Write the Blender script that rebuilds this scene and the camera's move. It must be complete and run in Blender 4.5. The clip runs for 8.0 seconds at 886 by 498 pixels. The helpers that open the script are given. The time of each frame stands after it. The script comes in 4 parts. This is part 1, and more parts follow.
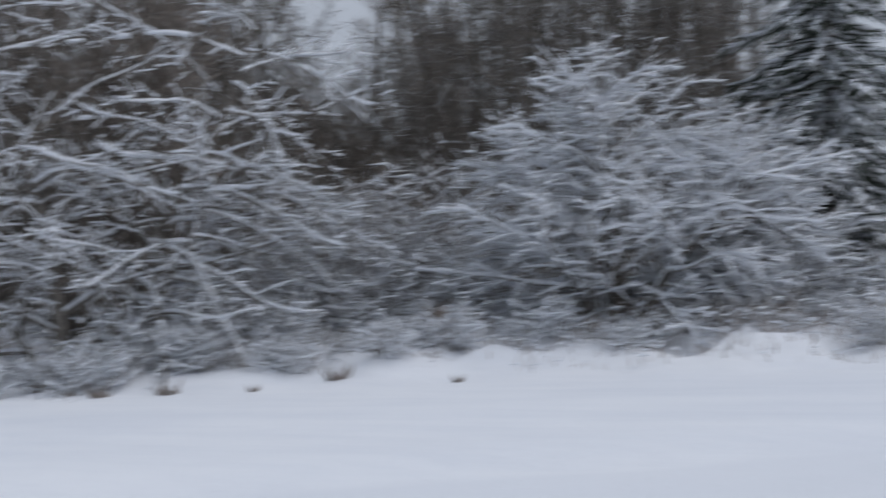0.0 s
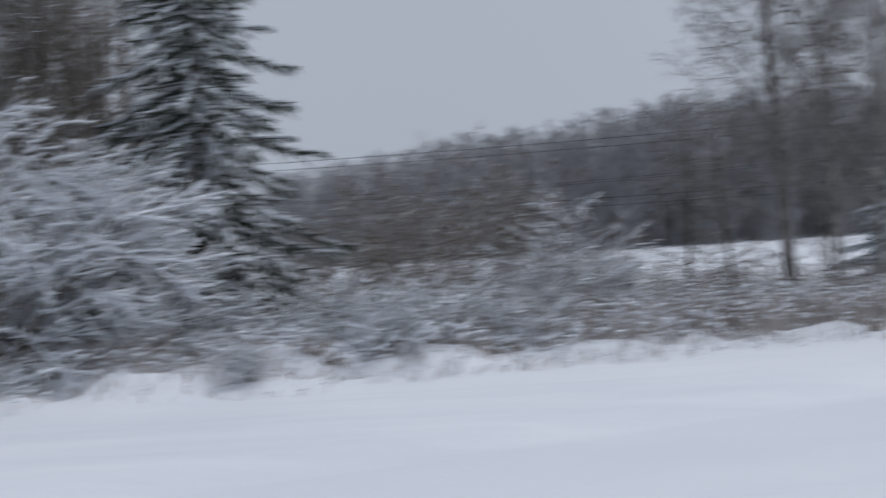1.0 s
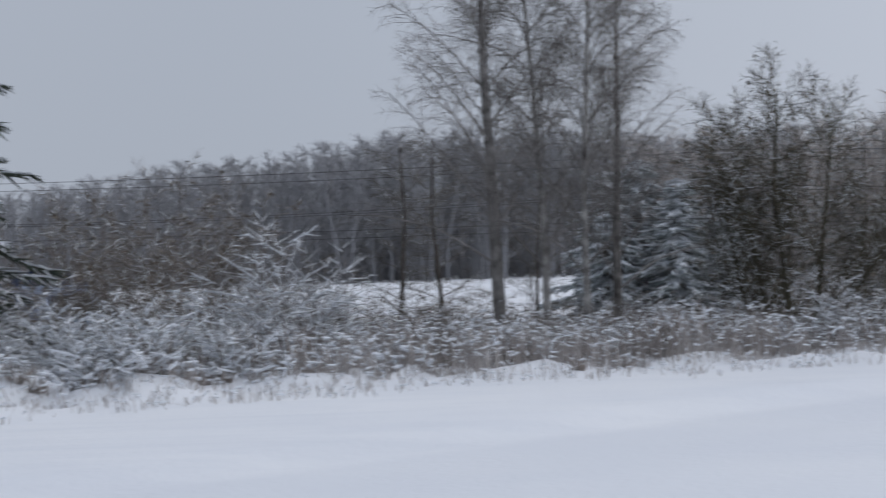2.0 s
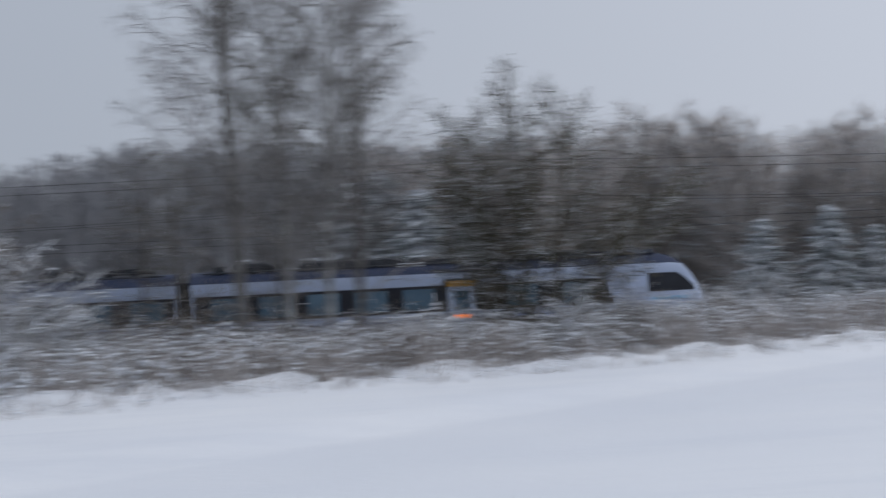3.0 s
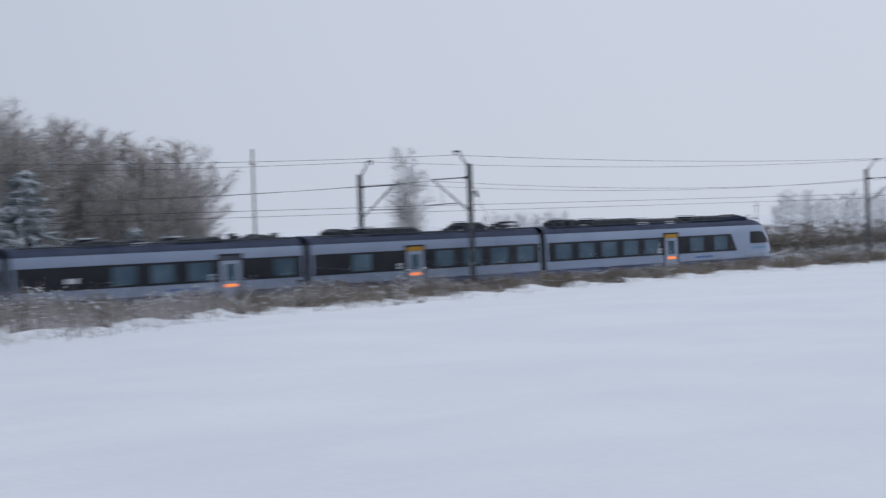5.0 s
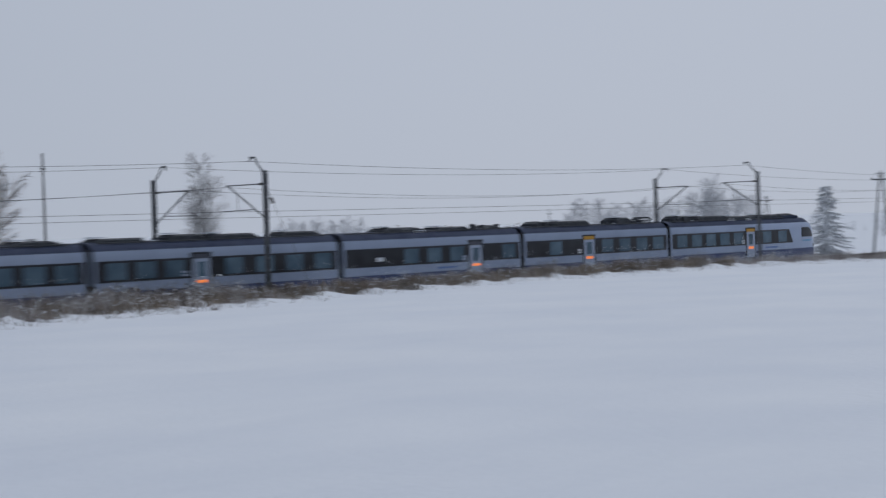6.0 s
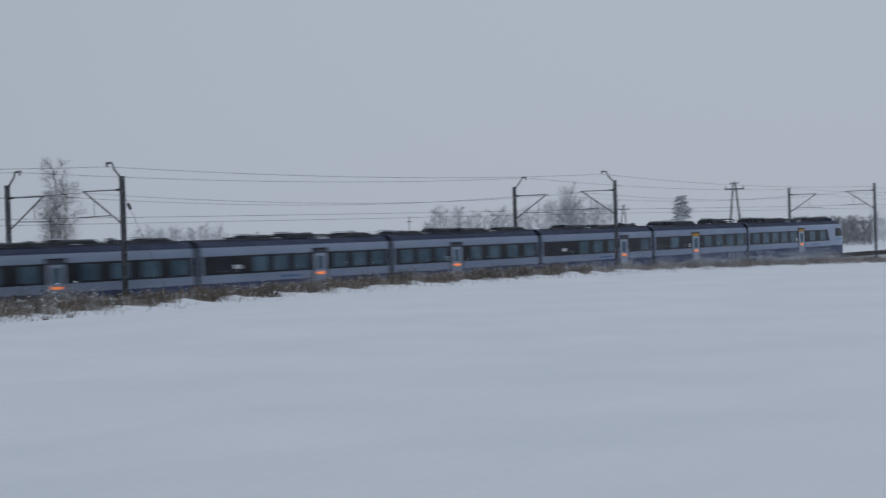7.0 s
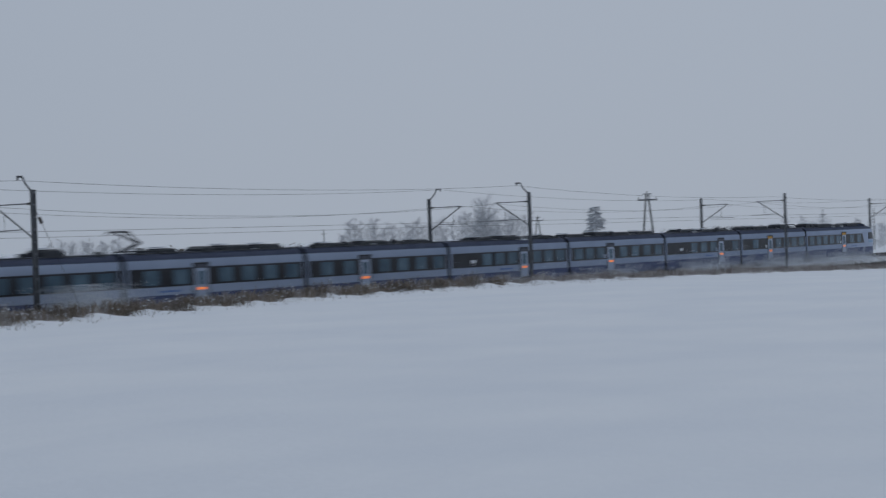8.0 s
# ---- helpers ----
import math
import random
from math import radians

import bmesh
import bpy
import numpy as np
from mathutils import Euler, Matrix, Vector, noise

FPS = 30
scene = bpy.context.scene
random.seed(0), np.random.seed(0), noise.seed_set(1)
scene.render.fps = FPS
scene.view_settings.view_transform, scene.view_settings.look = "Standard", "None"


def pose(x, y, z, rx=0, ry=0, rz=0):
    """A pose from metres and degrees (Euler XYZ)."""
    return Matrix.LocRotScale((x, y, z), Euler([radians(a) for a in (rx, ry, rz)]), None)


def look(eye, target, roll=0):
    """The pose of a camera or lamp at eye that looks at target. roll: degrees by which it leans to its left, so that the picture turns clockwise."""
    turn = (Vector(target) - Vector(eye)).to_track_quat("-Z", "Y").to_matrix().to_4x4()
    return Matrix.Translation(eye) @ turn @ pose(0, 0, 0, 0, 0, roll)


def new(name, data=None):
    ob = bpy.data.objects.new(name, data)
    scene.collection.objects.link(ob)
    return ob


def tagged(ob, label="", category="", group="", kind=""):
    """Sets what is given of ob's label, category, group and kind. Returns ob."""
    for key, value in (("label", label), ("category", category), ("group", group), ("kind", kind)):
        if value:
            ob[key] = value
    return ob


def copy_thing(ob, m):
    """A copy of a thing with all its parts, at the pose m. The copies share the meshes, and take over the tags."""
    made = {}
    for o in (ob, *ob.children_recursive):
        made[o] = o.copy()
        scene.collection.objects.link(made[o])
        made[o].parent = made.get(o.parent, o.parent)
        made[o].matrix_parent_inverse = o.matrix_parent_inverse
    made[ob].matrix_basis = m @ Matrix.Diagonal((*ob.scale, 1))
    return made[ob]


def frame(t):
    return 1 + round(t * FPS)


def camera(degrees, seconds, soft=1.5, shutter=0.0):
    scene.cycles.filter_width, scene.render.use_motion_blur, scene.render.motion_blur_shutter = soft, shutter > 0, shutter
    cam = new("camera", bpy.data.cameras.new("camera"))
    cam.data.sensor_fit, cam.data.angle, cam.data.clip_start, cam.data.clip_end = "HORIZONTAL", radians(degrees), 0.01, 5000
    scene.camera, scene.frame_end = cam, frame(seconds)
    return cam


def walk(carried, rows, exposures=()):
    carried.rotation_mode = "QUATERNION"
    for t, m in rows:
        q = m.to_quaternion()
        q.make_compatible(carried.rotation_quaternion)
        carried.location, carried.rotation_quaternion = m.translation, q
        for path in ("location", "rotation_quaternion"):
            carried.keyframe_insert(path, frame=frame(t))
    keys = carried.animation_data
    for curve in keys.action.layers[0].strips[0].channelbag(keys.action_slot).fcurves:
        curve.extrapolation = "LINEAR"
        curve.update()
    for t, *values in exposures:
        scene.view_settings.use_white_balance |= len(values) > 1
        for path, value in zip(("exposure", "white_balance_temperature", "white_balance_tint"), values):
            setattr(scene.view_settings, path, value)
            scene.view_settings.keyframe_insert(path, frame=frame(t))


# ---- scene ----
EYE = 4.23
cam = camera(28.87, 8.0, soft=1.35, shutter=0.75)


def aim(pitch, roll, bearing):
    """Camera pose: bearing is degrees clockwise from +Y."""
    return pose(0, 0, EYE, 90 + pitch, 0, -bearing) @ pose(0, 0, 0, 0, 0, roll)


# seconds, pitch, roll, bearing of the hand-held pan
PAN = [
    (0.0, -0.61, -3.02, -29.88), (0.1, -0.58, -3.10, -28.55), (0.3, -0.52, -3.16, -25.12),
    (0.5, -0.36, -2.83, -21.17), (0.7, -0.32, -3.16, -16.11), (0.8, -0.39, -3.32, -13.24),
    (1.0, -0.47, -3.76, -9.16), (1.3, 0.00, -3.06, -5.34), (1.5, 0.21, -2.20, -3.72),
    (1.7, 0.19, -1.91, -1.78), (2.8, 0.19, -2.53, 5.93), (3.0, 0.19, -2.66, 8.91),
    (3.2, 0.13, -2.89, 12.66), (3.5, 0.06, -2.79, 17.93), (3.7, 0.01, -2.58, 21.89),
    (4.0, -0.16, -2.48, 28.38), (4.5, -0.57, -2.56, 36.46), (4.7, -0.69, -2.43, 39.22),
    (5.0, -0.79, -2.18, 42.12), (5.2, -0.76, -2.01, 43.63), (6.3, -0.85, -1.89, 50.52),
    (6.5, -0.86, -1.78, 51.47), (7.0, -0.70, -1.69, 53.58), (7.5, -0.50, -1.84, 54.94),
    (8.0, -0.39, -2.03, 56.42),
]
EXPOSURES = [(0.0, 0.03, 6400, 11), (3.0, 0.0, 6400, 11), (3.5, 0.03, 6340, 11), (4.0, 0.06, 6340, 10), (5.0, -0.06, 6200, 10.5), (6.5, -0.53, 6120, 9.5), (7.5, -0.62, 6060, 7), (8.0, -0.71, 5990, 7.5)]
walk(cam, [(t, aim(p, r, b)) for t, p, r, b in PAN], EXPOSURES)

# ---- light: an overcast winter afternoon ----
world = bpy.data.worlds.new("overcast_sky")
scene.world = world
world.use_nodes = True
wn, wl = world.node_tree.nodes, world.node_tree.links
sky = wn.new("ShaderNodeTexSky")
sky.sky_type, sky.sun_disc = "NISHITA", False
sky.sun_elevation, sky.sun_rotation = radians(60), radians(75)
cloud = wn.new("ShaderNodeMix")
cloud.data_type = "RGBA"
cloud.inputs[0].default_value = 0.985
tone = wn.new("ShaderNodeMix")
tone.data_type = "RGBA"
tone.inputs[6].default_value, tone.inputs[7].default_value = (4.80, 5.30, 6.12, 1), (5.06, 5.33, 5.92, 1)
wl.new(tone.outputs[2], cloud.inputs[7])
wl.new(sky.outputs[0], cloud.inputs[6])
# the cloud is thinner towards the hidden sun and overhead
way = wn.new("ShaderNodeTexCoord")
sunward = wn.new("ShaderNodeVectorMath")
sunward.operation = "DOT_PRODUCT"
sunward.inputs[1].default_value = (math.sin(radians(75)), math.cos(radians(75)), 0)
wl.new(way.outputs["Generated"], sunward.inputs[0])
thin = wn.new("ShaderNodeMapRange")
thin.interpolation_type = "SMOOTHSTEP"
thin.inputs[1].default_value, thin.inputs[2].default_value = 0.08, 1.05
thin.inputs[3].default_value, thin.inputs[4].default_value = 0.79, 1.24
wl.new(sunward.outputs["Value"], thin.inputs[0])
warm = wn.new("ShaderNodeMapRange")
warm.inputs[1].default_value, warm.inputs[2].default_value = 0.2, 0.95
wl.new(sunward.outputs["Value"], warm.inputs[0])
wl.new(warm.outputs[0], tone.inputs[0])
height = wn.new("ShaderNodeSeparateXYZ")
wl.new(way.outputs["Generated"], height.inputs[0])
zenith = wn.new("ShaderNodeMath")
zenith.operation = "MULTIPLY_ADD"
zenith.inputs[1].default_value = 0.22
zenith.use_clamp = False
wl.new(height.outputs["Z"], zenith.inputs[0])
wl.new(thin.outputs[0], zenith.inputs[2])
veil = wn.new("ShaderNodeVectorMath")
veil.operation = "SCALE"
wl.new(cloud.outputs[2], veil.inputs[0])
wl.new(zenith.outputs[0], veil.inputs["Scale"])
wl.new(veil.outputs[0], wn["Background"].inputs[0])
wn["Background"].inputs[1].default_value = 0.1
sun = new("sun", bpy.data.lights.new("sun", "SUN"))
sun.data.energy, sun.data.angle, sun.data.color = 0.64, radians(50), (1.0, 0.97, 0.95)
sun.matrix_basis = look((33, 9, 60), (0, 0, 0))


# ---- materials ----
def mat(name, c1, c2, scale=3.0, rough=0.8, bump=0.0, bscale=20.0, metal=0.0, island=0.0, detail=6.0, spec=0.5):
    """Two colours mixed by noise at two scales, with fine relief; island: how much pieces differ in tone."""
    m = bpy.data.materials.new(name)
    m.use_nodes = True
    n, l = m.node_tree.nodes, m.node_tree.links
    b = n["Principled BSDF"]
    b.inputs["Roughness"].default_value = rough
    b.inputs["Metallic"].default_value = metal
    b.inputs["Specular IOR Level"].default_value = spec
    tc = n.new("ShaderNodeTexCoord")
    no = n.new("ShaderNodeTexNoise")
    no.inputs["Scale"].default_value, no.inputs["Detail"].default_value = scale, detail
    l.new(tc.outputs["Object"], no.inputs["Vector"])
    mx = n.new("ShaderNodeMix")
    mx.data_type = "RGBA"
    mx.inputs[6].default_value, mx.inputs[7].default_value = (*c1, 1), (*c2, 1)
    ra = n.new("ShaderNodeMapRange")
    ra.inputs[1].default_value, ra.inputs[2].default_value = 0.3, 0.7
    l.new(no.outputs[0], ra.inputs[0])
    l.new(ra.outputs[0], mx.inputs[0])
    out = mx.outputs[2]
    if island:
        g = n.new("ShaderNodeNewGeometry")
        v = n.new("ShaderNodeMapRange")
        v.inputs[3].default_value, v.inputs[4].default_value = 1 - island, 1 + island
        l.new(g.outputs["Random Per Island"], v.inputs[0])
        h = n.new("ShaderNodeHueSaturation")
        l.new(v.outputs[0], h.inputs["Value"])
        l.new(out, h.inputs["Color"])
        out = h.outputs[0]
    l.new(out, b.inputs["Base Color"])
    if bump:
        nb = n.new("ShaderNodeTexNoise")
        nb.inputs["Scale"].default_value, nb.inputs["Detail"].default_value = bscale, 5
        l.new(tc.outputs["Object"], nb.inputs["Vector"])
        bu = n.new("ShaderNodeBump")
        bu.inputs["Strength"].default_value, bu.inputs["Distance"].default_value = bump, 0.05
        l.new(nb.outputs[0], bu.inputs["Height"])
        l.new(bu.outputs[0], b.inputs["Normal"])
    return m


def glow(name, colour, strength):
    m = bpy.data.materials.new(name)
    m.use_nodes = True
    b = m.node_tree.nodes["Principled BSDF"]
    b.inputs["Base Color"].default_value = (*colour, 1)
    b.inputs["Emission Color"].default_value = (*colour, 1)
    b.inputs["Emission Strength"].default_value = strength
    return m


SNOW_FIELD = mat("snow_field", (0.80, 0.82, 0.86), (0.87, 0.88, 0.90), 0.15, 0.75, 0.5, 4.0)


def streak(m, dark_tone, stretch, share):
    """Darker, bluer streaks drawn out along X, weaker towards +X."""
    n, l = m.node_tree.nodes, m.node_tree.links
    b = n["Principled BSDF"]
    old = b.inputs["Base Color"].links[0].from_socket
    tc, mp, no, ra, mx = (n.new("ShaderNode" + k) for k in ("TexCoord", "Mapping", "TexNoise", "MapRange", "Mix"))
    mp.inputs["Scale"].default_value = stretch
    mp.inputs["Rotation"].default_value = (0, 0, radians(-12))
    no.inputs["Scale"].default_value, no.inputs["Detail"].default_value, no.inputs["Roughness"].default_value = 1.0, 6.0, 0.68
    ra.inputs[1].default_value, ra.inputs[2].default_value, ra.inputs[4].default_value = 0.42, 0.68, share
    mx.data_type, mx.blend_type = "RGBA", "MIX"
    mx.inputs[7].default_value = (*dark_tone, 1)
    l.new(tc.outputs["Object"], mp.inputs[0])
    l.new(mp.outputs[0], no.inputs["Vector"])
    l.new(no.outputs[0], ra.inputs[0])
    xyz, far, mul = (n.new("ShaderNode" + k) for k in ("SeparateXYZ", "MapRange", "Math"))
    far.inputs[1].default_value, far.inputs[2].default_value = 0, 32
    far.inputs[3].default_value, far.inputs[4].default_value = 1.0, 0.12
    mul.operation = "MULTIPLY"
    l.new(tc.outputs["Object"], xyz.inputs[0])
    l.new(xyz.outputs["X"], far.inputs[0])
    l.new(ra.outputs[0], mul.inputs[0])
    l.new(far.outputs[0], mul.inputs[1])
    # a darker, bluer tone on the near side of the low bank that crosses the field
    across, near_side, fade, near_mix, both = (n.new("ShaderNode" + k) for k in ("VectorMath", "MapRange", "MapRange", "Math", "Math"))
    across.operation, near_mix.operation, both.operation = "DOT_PRODUCT", "MULTIPLY", "MAXIMUM"
    across.inputs[1].default_value = (-0.629, 0.777, 0)
    near_side.inputs[1].default_value, near_side.inputs[2].default_value, near_side.inputs[3].default_value, near_side.inputs[4].default_value = 25.6, 26.6, 0.34, 0.0
    fade.inputs[1].default_value, fade.inputs[2].default_value = 14.0, 24.0
    l.new(tc.outputs["Object"], across.inputs[0])
    for node in (near_side, fade):
        l.new(across.outputs["Value"], node.inputs[0])
    l.new(near_side.outputs[0], near_mix.inputs[0])
    l.new(fade.outputs[0], near_mix.inputs[1])
    l.new(near_mix.outputs[0], both.inputs[0])
    l.new(mul.outputs[0], both.inputs[1])
    l.new(both.outputs[0], mx.inputs[0])
    l.new(old, mx.inputs[6])
    l.new(mx.outputs[2], b.inputs["Base Color"])


streak(SNOW_FIELD, (0.68, 0.71, 0.77), (0.085, 0.42, 1), 0.42)
SNOW = mat("snow", (0.76, 0.79, 0.84), (0.86, 0.88, 0.91), 2.0, 0.8, island=0.08)
FROST = mat("frost", (0.42, 0.46, 0.50), (0.62, 0.66, 0.70), 1.5, 0.9, island=0.2)
BARK = mat("bark", (0.115, 0.102, 0.088), (0.25, 0.225, 0.195), 6.0, 0.9, 0.6, 30, island=0.25)
BARK_DARK = mat("dark_bark", (0.075, 0.064, 0.055), (0.155, 0.132, 0.11), 6.0, 0.9, 0.5, 30, island=0.3)
BARK_OLIVE = mat("olive_bark", (0.055, 0.05, 0.032), (0.12, 0.105, 0.07), 5.0, 0.9, 0.5, 30, island=0.3)
TWIG_GREY = mat("grey_twigs", (0.17, 0.155, 0.145), (0.33, 0.31, 0.30), 0.8, 0.9, island=0.3)
TWIG_BROWN = mat("brown_twigs", (0.17, 0.142, 0.122), (0.34, 0.298, 0.262), 0.6, 0.9, island=0.3)
TWIG_PALE = mat("rimed_twigs", (0.34, 0.325, 0.32), (0.50, 0.485, 0.48), 0.6, 0.9, island=0.2)
# paler than bare twigs: frost and the haze over the wood in one colour
WOOD_TWIG = mat("wood_twigs", (0.37, 0.333, 0.312), (0.54, 0.493, 0.467), 0.3, 0.9, island=0.2)
NEEDLES = mat("spruce_needles", (0.026, 0.036, 0.027), (0.07, 0.085, 0.06), 3.0, 0.8, island=0.35)
FROSTED_NEEDLES = mat("frosted_needles", (0.22, 0.25, 0.25), (0.42, 0.45, 0.46), 2.0, 0.85, island=0.3)
GRASS = mat("dry_grass", (0.32, 0.288, 0.27), (0.54, 0.505, 0.48), 0.7, 0.9, island=0.3)
GRASS_DARK = mat("dark_weeds", (0.16, 0.135, 0.12), (0.32, 0.275, 0.245), 0.7, 0.9, island=0.35)
WEEDS_BROWN = mat("brown_weeds", (0.15, 0.122, 0.098), (0.34, 0.28, 0.22), 0.5, 0.9, island=0.4)
WITHERED = mat("withered_leaves", (0.11, 0.092, 0.07), (0.22, 0.185, 0.145), 2.0, 0.85, island=0.4)
# these three hold the haze of distance in pale, low-contrast colours
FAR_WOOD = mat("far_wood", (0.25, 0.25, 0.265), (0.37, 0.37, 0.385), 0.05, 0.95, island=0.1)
MIST_TREE = mat("hazy_conifer", (0.70, 0.71, 0.73), (0.82, 0.83, 0.85), 0.3, 0.95, island=0.1)
HAZE_WOOD = mat("hazy_far_wood", (0.56, 0.56, 0.58), (0.70, 0.70, 0.72), 0.05, 0.95, island=0.15)
STEEL = mat("galvanised_steel", (0.11, 0.115, 0.125), (0.20, 0.205, 0.215), 2.0, 0.6, metal=0.3)
WIRE = mat("wire", (0.05, 0.05, 0.055), (0.09, 0.09, 0.095), 2.0, 0.6, metal=0.4)
CERAMIC = mat("dark_ceramic", (0.03, 0.025, 0.022), (0.06, 0.045, 0.04), 4.0, 0.35)
CONCRETE = mat("weathered_concrete", (0.2, 0.2, 0.2), (0.33, 0.33, 0.33), 2.0, 0.9, 0.4, 25)
RAIL_STEEL = mat("rail_steel", (0.06, 0.05, 0.045), (0.12, 0.10, 0.09), 3.0, 0.5, metal=0.5)
BALLAST = mat("snowy_ballast", (0.35, 0.34, 0.33), (0.82, 0.84, 0.87), 1.2, 0.9, 0.8, 12)
BODY = mat("silver_white_paint", (0.41, 0.475, 0.62), (0.48, 0.55, 0.70), 0.4, 0.45, spec=0.35)
ROOF_BLUE = mat("dark_blue_paint", (0.022, 0.033, 0.075), (0.045, 0.06, 0.11), 1.0, 0.65, spec=0.25)
SKIRT_BLUE = mat("dirty_blue_paint", (0.04, 0.06, 0.16), (0.09, 0.11, 0.2), 0.8, 0.5)
BAND_BLACK = mat("black_gloss_band", (0.012, 0.013, 0.018), (0.03, 0.032, 0.04), 0.8, 0.35, spec=0.3)
PANE = mat("tinted_glass", (0.05, 0.09, 0.13), (0.13, 0.20, 0.26), 0.5, 0.2, spec=0.3)
RUBBER = mat("black_rubber", (0.015, 0.015, 0.017), (0.035, 0.035, 0.038), 3.0, 0.8)
GEAR = mat("dark_roof_equipment", (0.02, 0.023, 0.03), (0.06, 0.065, 0.075), 2.0, 0.7)
YELLOW = mat("yellow_paint", (0.55, 0.27, 0.02), (0.62, 0.33, 0.03), 1.0, 0.5)
DOOR_GREY = mat("pale_grey_paint", (0.36, 0.42, 0.54), (0.42, 0.48, 0.6), 1.0, 0.4)
DOOR_TOP = mat("dark_door_header", (0.05, 0.055, 0.08), (0.09, 0.095, 0.12), 1.0, 0.5)
WHITE = mat("white_lettering", (0.7, 0.72, 0.76), (0.78, 0.8, 0.82), 1.0, 0.6)
LETTER_BLUE = mat("blue_lettering", (0.08, 0.16, 0.42), (0.1, 0.2, 0.48), 1.0, 0.5)
LOGO_CYAN = mat("light_blue_lettering", (0.2, 0.42, 0.62), (0.25, 0.48, 0.68), 1.0, 0.5)
LAMP_GLASS = mat("lamp_glass", (0.3, 0.32, 0.34), (0.45, 0.47, 0.5), 3.0, 0.1)
ORANGE_LIGHT = glow("orange_step_light", (1.0, 0.24, 0.05), 1.1)


# ---- mesh helpers ----
class Geo:
    """Collects vertices and quads or triangles in arrays."""

    def __init__(self):
        self.v, self.q, self.n = [], [], 0

    def add(self, verts, faces):
        verts = np.asarray(verts, float).reshape(-1, 3)
        faces = np.asarray(faces, int)
        self.v.append(verts)
        self.q.append(faces + self.n)
        self.n += len(verts)

    def tubes(self, p0, p1, r0, r1, k=3, lift=0.0, flat=1.0):
        p0, p1 = np.asarray(p0, float), np.asarray(p1, float)
        if not len(p0):
            return
        r0, r1 = np.asarray(r0, float), np.asarray(r1, float)
        d = p1 - p0
        d /= np.linalg.norm(d, axis=1, keepdims=True) + 1e-9
        ref = np.where(np.abs(d[:, 2:3]) > 0.9, np.array([[1.0, 0, 0]]), np.array([[0, 0, 1.0]]))
        a = np.cross(d, ref)
        a /= np.linalg.norm(a, axis=1, keepdims=True) + 1e-9
        b = np.cross(a, d)
        up = np.array([[0, 0, lift]])
        ring = []
        for p, r in ((p0, r0), (p1, r1)):
            for i in range(k):
                t = 2 * math.pi * (i + 0.25) / k
                ring.append(p + r[:, None] * (math.cos(t) * a + flat * math.sin(t) * b) + up * r[:, None])
        n = len(p0)
        v = np.stack(ring, 1)
        base = (np.arange(n) * 2 * k)[:, None, None]
        f = np.array([[i, (i + 1) % k, k + (i + 1) % k, k + i] for i in range(k)])[None]
        self.add(v.reshape(-1, 3), (base + f).reshape(-1, 4))

    def spikes(self, p0, p1, r0, r1):
        """Thin three-sided twigs that end in a point."""
        if not len(p0):
            return
        d = p1 - p0
        d = d / (np.linalg.norm(d, axis=1, keepdims=True) + 1e-9)
        ref = np.where(np.abs(d[:, 2:3]) > 0.9, np.array([[1.0, 0, 0]]), np.array([[0, 0, 1.0]]))
        a = np.cross(d, ref)
        a /= np.linalg.norm(a, axis=1, keepdims=True) + 1e-9
        b = np.cross(a, d)
        r = r0[:, None]
        v = np.stack([p0 + r * a, p0 + r * (-0.5 * a + 0.87 * b), p0 + r * (-0.5 * a - 0.87 * b), p1], 1)
        i = (np.arange(len(p0)) * 4)[:, None, None]
        self.add(v.reshape(-1, 3), (i + np.array([[[0, 1, 3], [1, 2, 3], [2, 0, 3]]])).reshape(-1, 3))

    def merge(self, other, m):
        """Adds a transformed copy of another Geo; m: 4x4 array."""
        v, n = np.concatenate(other.v), self.n
        self.add(v @ m[:3, :3].T + m[:3, 3], np.zeros((0, 3), int))
        self.q += [f + n for f in other.q]

    def mesh(self, name, material):
        me = bpy.data.meshes.new(name)
        v = np.concatenate(self.v)
        me.vertices.add(len(v))
        me.vertices.foreach_set("co", v.astype(np.float32).ravel())
        loops = np.concatenate([f.ravel() for f in self.q])
        sizes = np.concatenate([np.full(len(f), f.shape[1]) for f in self.q]).astype(int)
        starts = np.concatenate([[0], np.cumsum(sizes)[:-1]])
        me.loops.add(len(loops))
        me.loops.foreach_set("vertex_index", loops.astype(np.int32))
        me.polygons.add(len(sizes))
        me.polygons.foreach_set("loop_start", starts.astype(np.int32))
        me.update(calc_edges=True)
        me.materials.append(material)
        return me


def part_geo(name, g, material, parent, label=""):
    ob = new(name, g.mesh(name, material))
    ob.parent = parent
    return tagged(ob, label) if label else ob


def part(name, bm, material, parent, label="", smooth=False):
    me = bpy.data.meshes.new(name)
    if smooth:
        for f in bm.faces:
            f.smooth = True
    bm.to_mesh(me)
    bm.free()
    me.materials.append(material)
    ob = new(name, me)
    ob.parent = parent
    return tagged(ob, label) if label else ob


def box(x0, x1, y0, y1, z0, z1, bevel=0.0):
    bm = bmesh.new()
    bmesh.ops.create_cube(bm, size=1, matrix=Matrix.LocRotScale(((x0 + x1) / 2, (y0 + y1) / 2, (z0 + z1) / 2), None, (abs(x1 - x0), abs(y1 - y0), abs(z1 - z0))))
    if bevel:
        bmesh.ops.bevel(bm, geom=bm.edges[:], offset=bevel, segments=2, affect="EDGES")
    return bm


